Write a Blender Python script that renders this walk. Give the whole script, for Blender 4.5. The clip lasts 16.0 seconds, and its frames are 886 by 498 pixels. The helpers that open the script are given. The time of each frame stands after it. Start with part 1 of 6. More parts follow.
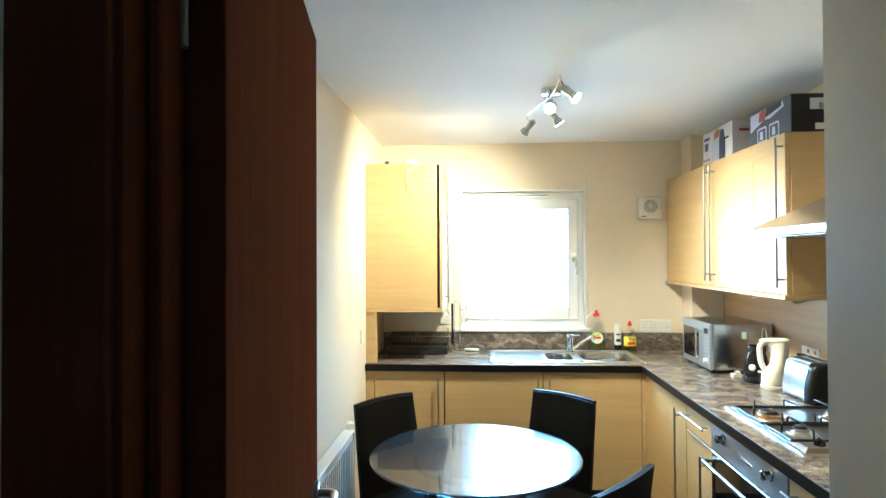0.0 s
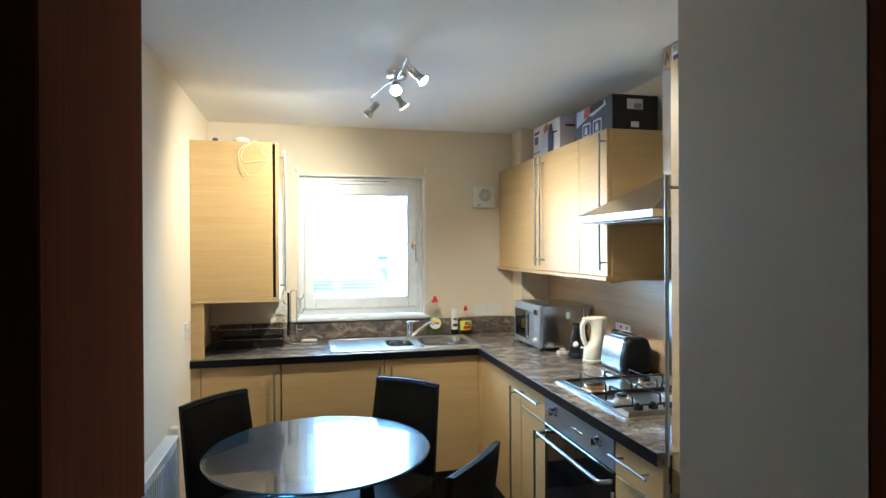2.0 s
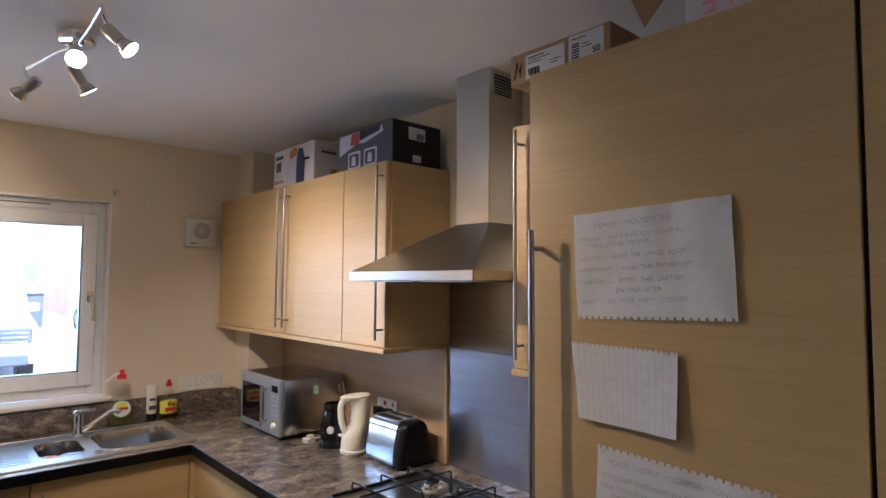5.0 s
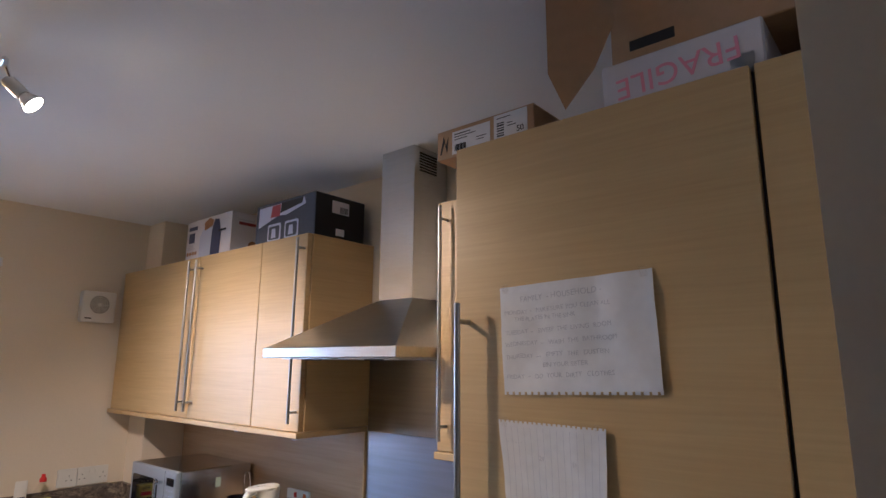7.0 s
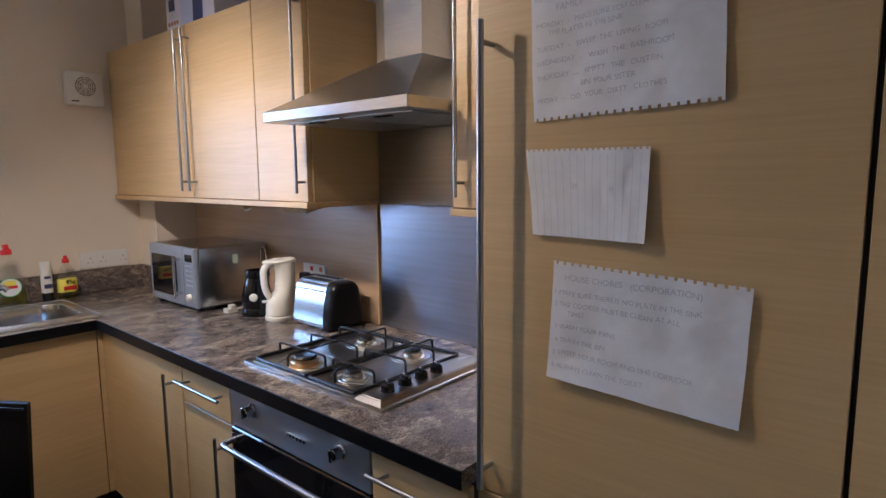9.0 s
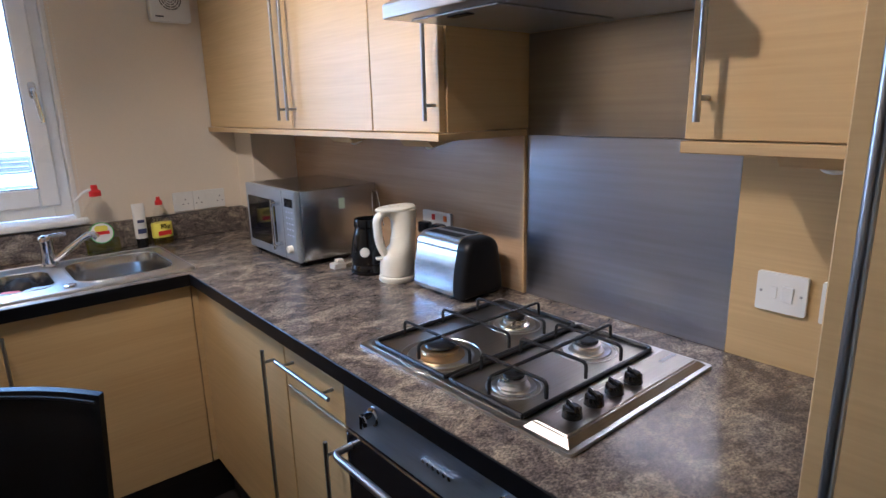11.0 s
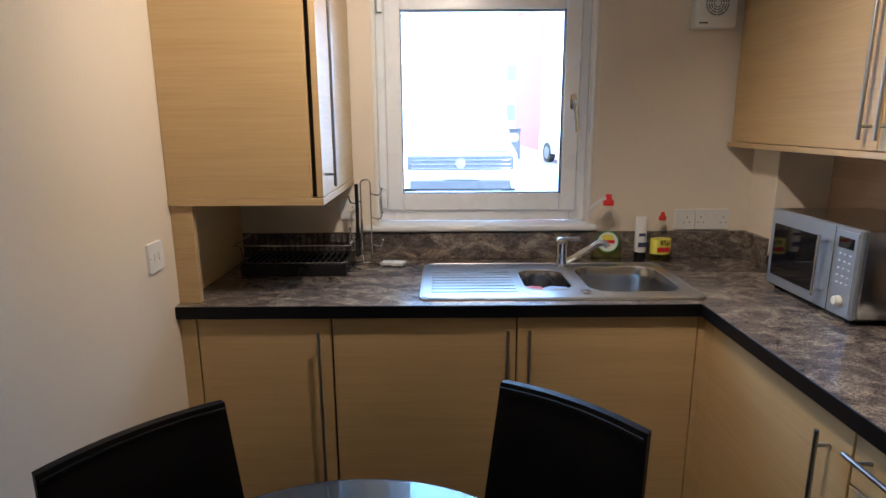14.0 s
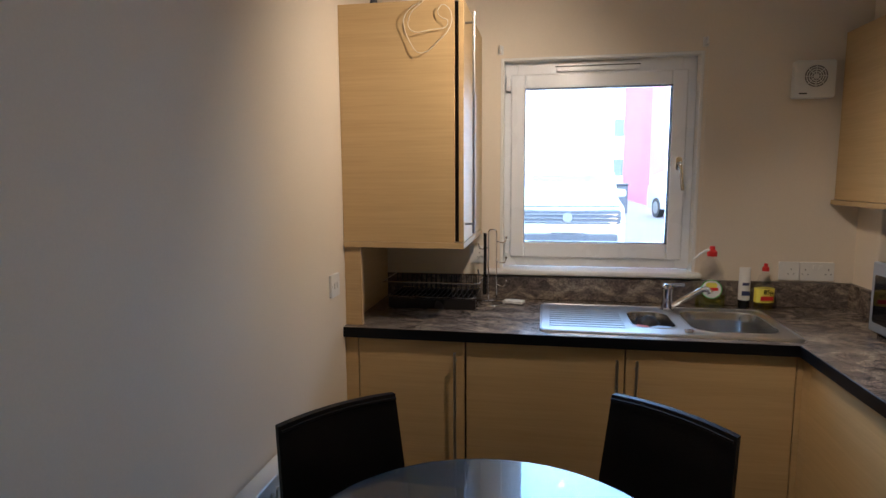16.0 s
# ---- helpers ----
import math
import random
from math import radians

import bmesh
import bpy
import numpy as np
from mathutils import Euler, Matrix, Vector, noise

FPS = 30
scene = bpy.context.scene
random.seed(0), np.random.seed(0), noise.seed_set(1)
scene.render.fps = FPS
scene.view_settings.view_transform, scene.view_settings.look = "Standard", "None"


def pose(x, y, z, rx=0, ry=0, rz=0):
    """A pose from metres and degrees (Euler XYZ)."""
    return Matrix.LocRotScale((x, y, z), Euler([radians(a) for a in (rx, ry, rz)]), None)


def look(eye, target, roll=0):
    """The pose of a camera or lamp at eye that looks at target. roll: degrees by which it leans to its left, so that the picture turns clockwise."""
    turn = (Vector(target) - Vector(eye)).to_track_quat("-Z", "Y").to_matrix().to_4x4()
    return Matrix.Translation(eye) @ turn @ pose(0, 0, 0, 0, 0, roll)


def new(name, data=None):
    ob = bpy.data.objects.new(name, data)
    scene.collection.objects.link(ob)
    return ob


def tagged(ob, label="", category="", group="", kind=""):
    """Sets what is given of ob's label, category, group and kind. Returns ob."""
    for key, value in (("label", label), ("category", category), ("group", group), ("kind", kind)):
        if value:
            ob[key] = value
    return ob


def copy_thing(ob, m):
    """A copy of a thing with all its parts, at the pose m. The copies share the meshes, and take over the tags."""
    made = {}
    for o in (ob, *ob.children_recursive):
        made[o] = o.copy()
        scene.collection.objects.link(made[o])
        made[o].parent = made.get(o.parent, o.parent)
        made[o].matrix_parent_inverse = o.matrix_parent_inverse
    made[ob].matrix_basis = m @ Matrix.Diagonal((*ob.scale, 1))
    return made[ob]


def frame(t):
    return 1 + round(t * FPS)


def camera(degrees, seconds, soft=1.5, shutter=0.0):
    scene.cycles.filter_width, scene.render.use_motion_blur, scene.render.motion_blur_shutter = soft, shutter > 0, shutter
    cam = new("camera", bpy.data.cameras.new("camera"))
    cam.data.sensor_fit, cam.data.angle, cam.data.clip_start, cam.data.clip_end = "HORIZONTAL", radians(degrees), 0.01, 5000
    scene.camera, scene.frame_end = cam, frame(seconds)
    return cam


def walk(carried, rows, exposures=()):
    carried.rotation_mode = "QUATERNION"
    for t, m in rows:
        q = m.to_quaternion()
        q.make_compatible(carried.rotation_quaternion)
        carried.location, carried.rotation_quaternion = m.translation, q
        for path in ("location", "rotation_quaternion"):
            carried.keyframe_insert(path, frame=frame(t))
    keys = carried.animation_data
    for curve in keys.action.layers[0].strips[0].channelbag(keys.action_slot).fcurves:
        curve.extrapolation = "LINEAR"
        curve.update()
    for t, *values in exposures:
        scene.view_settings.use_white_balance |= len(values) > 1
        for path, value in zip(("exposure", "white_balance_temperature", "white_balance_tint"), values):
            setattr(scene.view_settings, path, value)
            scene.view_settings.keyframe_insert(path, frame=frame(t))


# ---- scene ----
cam = camera(74.8, 16.0)
PATH = [
    (0, (0.745, -0.984, 1.536), (0.615, 1.011, 1.565), -0.3),
    (0.5, (0.739, -0.963, 1.529), (0.798, 1.036, 1.557), -0.3),
    (1, (0.714, -0.967, 1.53), (0.928, 1.021, 1.549), -0.4),
    (1.5, (0.706, -0.948, 1.521), (1.048, 1.023, 1.532), -0.4),
    (2, (0.685, -0.903, 1.509), (1.134, 1.046, 1.504), -0.3),
    (2.5, (0.697, -0.791, 1.508), (1.216, 1.14, 1.482), -0.3),
    (3, (0.727, -0.65, 1.51), (1.289, 1.269, 1.464), -0.3),
    (3.5, (0.747, -0.47, 1.499), (1.422, 1.412, 1.43), -0.2),
    (4, (0.751, -0.337, 1.525), (1.697, 1.423, 1.455), 0.0),
    (4.5, (0.773, -0.23, 1.577), (1.949, 1.388, 1.549), -0.0),
    (5, (0.772, -0.181, 1.61), (2.108, 1.302, 1.722), 0.3),
    (5.2, (0.763, -0.168, 1.637), (2.15, 1.264, 1.807), 0.5),
    (7.3, (0.808, -0.141, 1.582), (2.32, 1.111, 1.967), -0.2),
    (7.5, (0.821, -0.131, 1.571), (2.342, 1.131, 1.873), -0.5),
    (8, (0.85, -0.106, 1.523), (2.388, 1.169, 1.62), -0.5),
    (8.5, (0.853, -0.076, 1.486), (2.403, 1.183, 1.377), -0.6),
    (8.7, (0.857, -0.068, 1.465), (2.393, 1.201, 1.292), -0.5),
    (10.8, (1.074, 0.357, 1.439), (2.352, 1.819, 0.961), -1.5),
    (11, (1.105, 0.425, 1.433), (2.357, 1.91, 0.957), -1.4),
    (11.5, (1.145, 0.573, 1.427), (2.285, 2.148, 0.959), -1.2),
    (12, (1.127, 0.658, 1.418), (2.081, 2.358, 0.972), -1.0),
    (12.5, (1.06, 0.731, 1.412), (1.805, 2.536, 0.976), -0.7),
    (13, (0.992, 0.765, 1.416), (1.489, 2.653, 0.983), -0.6),
    (13.5, (0.923, 0.765, 1.429), (1.172, 2.701, 0.993), -0.4),
    (14, (0.872, 0.722, 1.455), (0.874, 2.676, 1.025), -0.3),
    (14.5, (0.866, 0.634, 1.482), (0.678, 2.587, 1.092), -0.3),
    (15, (0.849, 0.509, 1.511), (0.567, 2.462, 1.187), -0.2),
    (15.5, (0.833, 0.408, 1.507), (0.505, 2.364, 1.25), -0.2),
    (16, (0.813, 0.342, 1.477), (0.467, 2.296, 1.229), -0.3),
]
EXPOSURES = [(0, 5.75, 4950, -9), (1, 5.5, 4900, -6), (2, 5.0, 4850, -3), (3, 4.3, 4950, 5), (3.6, 4.05, 5000, 8), (4.3, 4.0, 5150, 12), (5, 4.15, 5400, 16), (7.5, 4.25, 5150, 19), (8.5, 4.25, 5050, 18), (11, 4.3, 4850, 15), (12.5, 4.15, 5000, 13), (14, 3.97, 5200, 13), (16, 3.62, 5350, 14)]
walk(cam, [(t, look(eye, target, roll)) for t, eye, target, roll in PATH], EXPOSURES)

# ---- world, sun and large lights ----
world = bpy.data.worlds.new("world")
scene.world = world
world.use_nodes = True
wn = world.node_tree
sky = wn.nodes.new("ShaderNodeTexSky")
sky.sky_type, sky.sun_disc = "NISHITA", False
sky.sun_elevation, sky.sun_rotation = radians(40), radians(160)
sky.air_density, sky.dust_density = 1.2, 0.8
wn.nodes["Background"].inputs[1].default_value = 0.11
wn.links.new(sky.outputs[0], wn.nodes["Background"].inputs[0])


def lamp(name, kind, m, energy, color, **more):
    data = bpy.data.lights.new(name, kind)
    data.energy, data.color = energy, color
    if kind == "AREA":
        data.shape, data.size, data.size_y = "RECTANGLE", more["size"], more["size_y"]
        data.spread = radians(more["spread"])
    if kind == "SUN":
        data.angle = radians(more["angle"])
    if kind == "SPOT":
        data.spot_size, data.spot_blend = radians(more["cone"]), more["blend"]
    if kind in ("POINT", "SPOT"):
        data.shadow_soft_size = more["soft"]
    ob = new(name, data)
    ob.matrix_world = m
    return ob


lamp("sun", "SUN", look((0, 0, 10), (2.2, 6.0, 0)), 1.0, (1.0, 0.97, 0.92), angle=15)
lamp("window_daylight", "AREA", look((1.036, 3.36, 1.55), (1.16, 2.10, 1.12)), 0.56, (0.52, 0.75, 1.0), size=0.78, size_y=0.80, spread=118)

# ---- materials ----


def nodes_of(name):
    m = bpy.data.materials.new(name)
    m.use_nodes = True
    t = m.node_tree
    return m, t, t.nodes["Principled BSDF"]


def plain(name, color, rough=0.5, metal=0.0, grain=0.0, scale=60.0, bump=0.0, coat=0.0, transmission=0.0, ior=1.45, wear=0.12):
    """A surface of one colour, with blotches at two scales, uneven gloss and fine relief."""
    m, t, b = nodes_of(name)
    b.inputs["Metallic"].default_value = metal
    b.inputs["Coat Weight"].default_value = coat
    b.inputs["Transmission Weight"].default_value = transmission
    b.inputs["IOR"].default_value = ior
    co = t.nodes.new("ShaderNodeTexCoord")
    fine, broad = t.nodes.new("ShaderNodeTexNoise"), t.nodes.new("ShaderNodeTexNoise")
    fine.inputs["Scale"].default_value, fine.inputs["Detail"].default_value = scale, 4
    broad.inputs["Scale"].default_value, broad.inputs["Detail"].default_value = 3.0, 3
    for n in (fine, broad):
        t.links.new(co.outputs["Object"], n.inputs["Vector"])
    add = t.nodes.new("ShaderNodeMath")
    add.operation = "ADD"
    t.links.new(fine.outputs["Fac"], add.inputs[0])
    t.links.new(broad.outputs["Fac"], add.inputs[1])
    ramp = t.nodes.new("ShaderNodeMapRange")
    ramp.inputs["From Min"].default_value, ramp.inputs["From Max"].default_value = 0.6, 1.4
    ramp.inputs["To Min"].default_value, ramp.inputs["To Max"].default_value = 1 - grain, 1 + grain
    t.links.new(add.outputs[0], ramp.inputs["Value"])
    mix = t.nodes.new("ShaderNodeVectorMath")
    mix.operation = "SCALE"
    mix.inputs[0].default_value = color
    t.links.new(ramp.outputs[0], mix.inputs["Scale"])
    t.links.new(mix.outputs[0], b.inputs["Base Color"])
    r = t.nodes.new("ShaderNodeMapRange")
    r.inputs["From Min"].default_value, r.inputs["From Max"].default_value = 0.3, 0.7
    r.inputs["To Min"].default_value, r.inputs["To Max"].default_value = max(0.02, rough * (1 - wear)), min(1, rough * (1 + wear))
    t.links.new(broad.outputs["Fac"], r.inputs["Value"])
    t.links.new(r.outputs[0], b.inputs["Roughness"])
    if bump:
        bp = t.nodes.new("ShaderNodeBump")
        bp.inputs["Strength"].default_value, bp.inputs["Distance"].default_value = bump, 0.002
        t.links.new(fine.outputs["Fac"], bp.inputs["Height"])
        t.links.new(bp.outputs[0], b.inputs["Normal"])
    return m


def ramped(t, source, stops):
    r = t.nodes.new("ShaderNodeValToRGB")
    e = r.color_ramp.elements
    while len(e) < len(stops):
        e.new(0.5)
    for k, (p, c) in zip(e, stops):
        k.position, k.color = p, (*c, 1)
    t.links.new(source, r.inputs["Fac"])
    return r.outputs["Color"]


def wood(name, dark, light, rough, stretch=(1.2, 1.2, 38.0), contrast=(0.30, 0.72)):
    """Veneer with its grain lying level: fine streaks over broad bands."""
    m, t, b = nodes_of(name)
    co, info = t.nodes.new("ShaderNodeTexCoord"), t.nodes.new("ShaderNodeObjectInfo")
    shift = t.nodes.new("ShaderNodeVectorMath")
    shift.operation = "ADD"
    t.links.new(co.outputs["Object"], shift.inputs[0])
    times = t.nodes.new("ShaderNodeMath")
    times.operation = "MULTIPLY"
    times.inputs[1].default_value = 7.0
    t.links.new(info.outputs["Random"], times.inputs[0])
    t.links.new(times.outputs[0], shift.inputs[1])
    mp = t.nodes.new("ShaderNodeMapping")
    mp.inputs["Scale"].default_value = stretch
    t.links.new(shift.outputs[0], mp.inputs["Vector"])
    fine, band = t.nodes.new("ShaderNodeTexNoise"), t.nodes.new("ShaderNodeTexNoise")
    fine.inputs["Scale"].default_value, fine.inputs["Detail"].default_value, fine.inputs["Distortion"].default_value = 4.0, 6, 0.3
    band.inputs["Scale"].default_value, band.inputs["Detail"].default_value = 0.55, 3
    t.links.new(mp.outputs[0], fine.inputs["Vector"])
    t.links.new(mp.outputs[0], band.inputs["Vector"])
    both = t.nodes.new("ShaderNodeMath")
    both.operation = "MULTIPLY_ADD"
    both.inputs[1].default_value = 0.55
    half = t.nodes.new("ShaderNodeMath")
    half.operation = "MULTIPLY"
    half.inputs[1].default_value = 0.45
    t.links.new(band.outputs["Fac"], half.inputs[0])
    t.links.new(fine.outputs["Fac"], both.inputs[0])
    t.links.new(half.outputs[0], both.inputs[2])
    t.links.new(ramped(t, both.outputs[0], [(contrast[0], dark), (contrast[1], light)]), b.inputs["Base Color"])
    b.inputs["Roughness"].default_value = rough
    bp = t.nodes.new("ShaderNodeBump")
    bp.inputs["Strength"].default_value, bp.inputs["Distance"].default_value = 0.06, 0.001
    t.links.new(fine.outputs["Fac"], bp.inputs["Height"])
    t.links.new(bp.outputs[0], b.inputs["Normal"])
    return m


def brushed(name, color, rough, stretch, relief=0.05):
    """Brushed steel: streaks along one way, with smears in the gloss."""
    m, t, b = nodes_of(name)
    b.inputs["Metallic"].default_value = 1.0
    co, mp = t.nodes.new("ShaderNodeTexCoord"), t.nodes.new("ShaderNodeMapping")
    mp.inputs["Scale"].default_value = stretch
    t.links.new(co.outputs["Object"], mp.inputs["Vector"])
    n, broad = t.nodes.new("ShaderNodeTexNoise"), t.nodes.new("ShaderNodeTexNoise")
    n.inputs["Scale"].default_value, n.inputs["Detail"].default_value = 6.0, 4
    broad.inputs["Scale"].default_value, broad.inputs["Detail"].default_value = 5.0, 3
    t.links.new(mp.outputs[0], n.inputs["Vector"])
    t.links.new(co.outputs["Object"], broad.inputs["Vector"])
    t.links.new(ramped(t, n.outputs["Fac"], [(0.3, tuple(c * 0.86 for c in color)), (0.7, color)]), b.inputs["Base Color"])
    r = t.nodes.new("ShaderNodeMapRange")
    r.inputs["From Min"].default_value, r.inputs["From Max"].default_value = 0.3, 0.7
    r.inputs["To Min"].default_value, r.inputs["To Max"].default_value = rough * 0.95, rough * 1.08
    t.links.new(broad.outputs["Fac"], r.inputs["Value"])
    if not relief:
        b.inputs["Roughness"].default_value = rough
        return m
    t.links.new(r.outputs[0], b.inputs["Roughness"])
    bp = t.nodes.new("ShaderNodeBump")
    bp.inputs["Strength"].default_value, bp.inputs["Distance"].default_value = relief, 0.0005
    t.links.new(n.outputs["Fac"], bp.inputs["Height"])
    t.links.new(bp.outputs[0], b.inputs["Normal"])
    return m


def stone_laminate(name):
    """Worktop print: grey-brown stone with drifting veins and speckle."""
    m, t, b = nodes_of(name)
    co = t.nodes.new("ShaderNodeTexCoord")
    mp = t.nodes.new("ShaderNodeMapping")
    mp.inputs["Rotation"].default_value = (0.2, 0.12, 0.35)
    mp.inputs["Scale"].default_value = (0.90, 1.30, 1.7)
    t.links.new(co.outputs["Object"], mp.inputs["Vector"])
    big, vein, speck = (t.nodes.new("ShaderNodeTexNoise") for _ in range(3))
    big.inputs["Scale"].default_value, big.inputs["Detail"].default_value, big.inputs["Distortion"].default_value = 8.5, 14, 0.9
    big.inputs["Roughness"].default_value = 0.72
    vein.inputs["Scale"].default_value, vein.inputs["Detail"].default_value, vein.inputs["Distortion"].default_value = 26.0, 12, 1.8
    vein.inputs["Roughness"].default_value = 0.72
    speck.inputs["Scale"].default_value, speck.inputs["Detail"].default_value = 210.0, 4
    for n in (big, vein, speck):
        t.links.new(mp.outputs[0], n.inputs["Vector"])
    a = ramped(t, big.outputs["Fac"], [(0.34, (0.075, 0.064, 0.062)), (0.46, (0.120, 0.101, 0.092)), (0.53, (0.190, 0.160, 0.132)), (0.58, (0.265, 0.228, 0.180)), (0.69, (0.350, 0.310, 0.248))])
    v = ramped(t, vein.outputs["Fac"], [(0.37, (0.50, 0.47, 0.47)), (0.50, (1, 1, 1)), (0.62, (1.32, 1.27, 1.19))])
    s = ramped(t, speck.outputs["Fac"], [(0.37, (0.58, 0.58, 0.61)), (0.63, (1.40, 1.38, 1.34))])
    last = a
    for c in (v, s):
        mul = t.nodes.new("ShaderNodeVectorMath")
        mul.operation = "MULTIPLY"
        t.links.new(last, mul.inputs[0])
        t.links.new(c, mul.inputs[1])
        last = mul.outputs[0]
    t.links.new(last, b.inputs["Base Color"])
    b.inputs["Roughness"].default_value = 0.23
    bp = t.nodes.new("ShaderNodeBump")
    bp.inputs["Strength"].default_value, bp.inputs["Distance"].default_value = 0.10, 0.0006
    t.links.new(speck.outputs["Fac"], bp.inputs["Height"])
    t.links.new(bp.outputs[0], b.inputs["Normal"])
    return m


def glass_pane(name, tint=(1, 1, 1), ior=1.5):
    """A thin pane: clear, with a mirror's gloss at a slant."""
    m, t, b = nodes_of(name)
    t.nodes.remove(b)
    clear, gloss, fr, mix = (t.nodes.new(k) for k in ("ShaderNodeBsdfTransparent", "ShaderNodeBsdfGlossy", "ShaderNodeFresnel", "ShaderNodeMixShader"))
    clear.inputs[0].default_value = (*tint, 1)
    gloss.inputs["Roughness"].default_value = 0.0
    fr.inputs[0].default_value = ior
    t.links.new(fr.outputs[0], mix.inputs[0])
    t.links.new(clear.outputs[0], mix.inputs[1])
    t.links.new(gloss.outputs[0], mix.inputs[2])
    t.links.new(mix.outputs[0], t.nodes["Material Output"].inputs["Surface"])
    return m


def clear_film(name, tint):
    """Thin clear plastic or liquid: lets light through with its tint and keeps a slight sheen."""
    m, t, b = nodes_of(name)
    t.nodes.remove(b)
    clear, gloss, mix = (t.nodes.new(k) for k in ("ShaderNodeBsdfTransparent", "ShaderNodeBsdfGlossy", "ShaderNodeMixShader"))
    clear.inputs[0].default_value = (*tint, 1)
    gloss.inputs["Roughness"].default_value = 0.08
    mix.inputs[0].default_value = 0.06
    t.links.new(clear.outputs[0], mix.inputs[1])
    t.links.new(gloss.outputs[0], mix.inputs[2])
    t.links.new(mix.outputs[0], t.nodes["Material Output"].inputs["Surface"])
    return m


def glowing(name, color, strength):
    m, t, b = nodes_of(name)
    b.inputs["Base Color"].default_value = (*color, 1)
    b.inputs["Emission Color"].default_value = (*color, 1)
    b.inputs["Emission Strength"].default_value = strength
    return m


WALL = plain("magnolia_paint", (0.75, 0.665, 0.535), 0.75, grain=0.03, scale=180, bump=0.12)
CEILING = plain("ceiling_paint", (0.83, 0.835, 0.84), 0.85, grain=0.02, scale=180, bump=0.10)
REVEAL = plain("hall_paint", (0.79, 0.71, 0.57), 0.6, grain=0.03, scale=150, bump=0.10)
MAPLE = wood("maple_veneer", (0.440, 0.299, 0.130), (0.622, 0.446, 0.212), 0.42, contrast=(0.16, 0.88))
MAPLE_EDGE = wood("maple_edging", (0.450, 0.305, 0.138), (0.585, 0.420, 0.205), 0.45, stretch=(3, 3, 60))
BROWN_DOOR = wood("brown_door_veneer", (0.090, 0.030, 0.014), (0.135, 0.050, 0.024), 0.85, stretch=(30, 30, 0.9))
BROWN_DOOR.node_tree.nodes["Principled BSDF"].inputs["Specular IOR Level"].default_value = 0.0
FLOOR = wood("dark_floor_vinyl", (0.025, 0.021, 0.018), (0.062, 0.052, 0.045), 0.38, stretch=(1.2, 30, 8))
PLINTH = plain("dark_plinth", (0.035, 0.030, 0.028), 0.5, grain=0.15)
PANEL = wood("laminate_panel", (0.42, 0.290, 0.175), (0.535, 0.390, 0.250), 0.26)
OVEN_STEEL = brushed("oven_panel_steel", (0.46, 0.52, 0.60), 0.42, (2, 2, 90))
STONE = stone_laminate("stone_laminate")
BLACK_EDGE = plain("black_edge", (0.004, 0.004, 0.005), 0.36, grain=0.1, ior=1.3)
UPVC = plain("white_upvc", (0.84, 0.86, 0.89), 0.28, grain=0.01)
GLOSS_WHITE = plain("white_gloss_paint", (0.78, 0.77, 0.73), 0.35, grain=0.03, bump=0.05)
WHITE_PLASTIC = plain("white_plastic", (0.76, 0.75, 0.71), 0.32, grain=0.02)
CREAM_PLASTIC = plain("cream_plastic", (0.86, 0.835, 0.745), 0.28, grain=0.02)
BLACK_PLASTIC = plain("black_plastic", (0.012, 0.012, 0.013), 0.25, grain=0.1)
GLOSS_BLACK = plain("gloss_black_plastic", (0.008, 0.008, 0.009), 0.08)
MATT_BLACK = plain("matt_black", (0.015, 0.014, 0.014), 0.55, grain=0.2, scale=90, bump=0.15)
CAST_IRON = plain("black_enamel", (0.012, 0.012, 0.013), 0.33, grain=0.2, scale=140, bump=0.2)
LEATHER = plain("black_leather", (0.006, 0.0055, 0.0055), 0.50, grain=0.2, scale=220, bump=0.35, ior=1.27)
STEEL = brushed("brushed_steel", (0.60, 0.61, 0.625), 0.21, (2, 2, 90))
STEEL_FLAT = brushed("brushed_steel_flat", (0.60, 0.60, 0.59), 0.32, (2, 90, 90))
# blue in the base colour stands in for daylight glossing the splashback
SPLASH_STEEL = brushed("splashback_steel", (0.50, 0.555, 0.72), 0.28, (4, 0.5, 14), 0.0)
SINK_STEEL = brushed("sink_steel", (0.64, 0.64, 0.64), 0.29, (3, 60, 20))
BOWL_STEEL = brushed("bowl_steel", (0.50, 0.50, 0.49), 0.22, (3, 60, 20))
HOB_STEEL = brushed("hob_strip_steel", (0.39, 0.365, 0.33), 0.33, (2, 90, 90))
HOOD_STEEL = brushed("hood_steel", (0.55, 0.545, 0.53), 0.30, (40, 2, 40))
SATIN = plain("satin_nickel", (0.38, 0.38, 0.375), 0.34, metal=1.0)
SILVER_FRONT = plain("silver_lacquer", (0.40, 0.445, 0.51), 0.30, metal=0.55, grain=0.05)
CHROME = plain("chrome", (0.78, 0.78, 0.79), 0.07, metal=1.0)
BRASS = plain("burnt_brass", (0.58, 0.42, 0.24), 0.30, metal=1.0, grain=0.35, scale=30)
BURNER = plain("burner_aluminium", (0.70, 0.66, 0.58), 0.28, metal=1.0, grain=0.15, scale=40)
OVEN_GLASS = plain("oven_glass", (0.008, 0.008, 0.010), 0.05, coat=0.5)
# blue base and specular tint paint a daylight haze over the glass
TABLE_GLASS = plain("table_glass", (0.13, 0.25, 0.39), 0.012, transmission=0.86, ior=1.62, wear=0.0, coat=0.7)
TABLE_GLASS.node_tree.nodes["Principled BSDF"].inputs["Coat Roughness"].default_value = 0.22
TABLE_GLASS.node_tree.nodes["Principled BSDF"].inputs["Specular Tint"].default_value = (0.50, 0.76, 1.0, 1)
PANE = glass_pane("window_glass", (0.96, 0.98, 0.98))
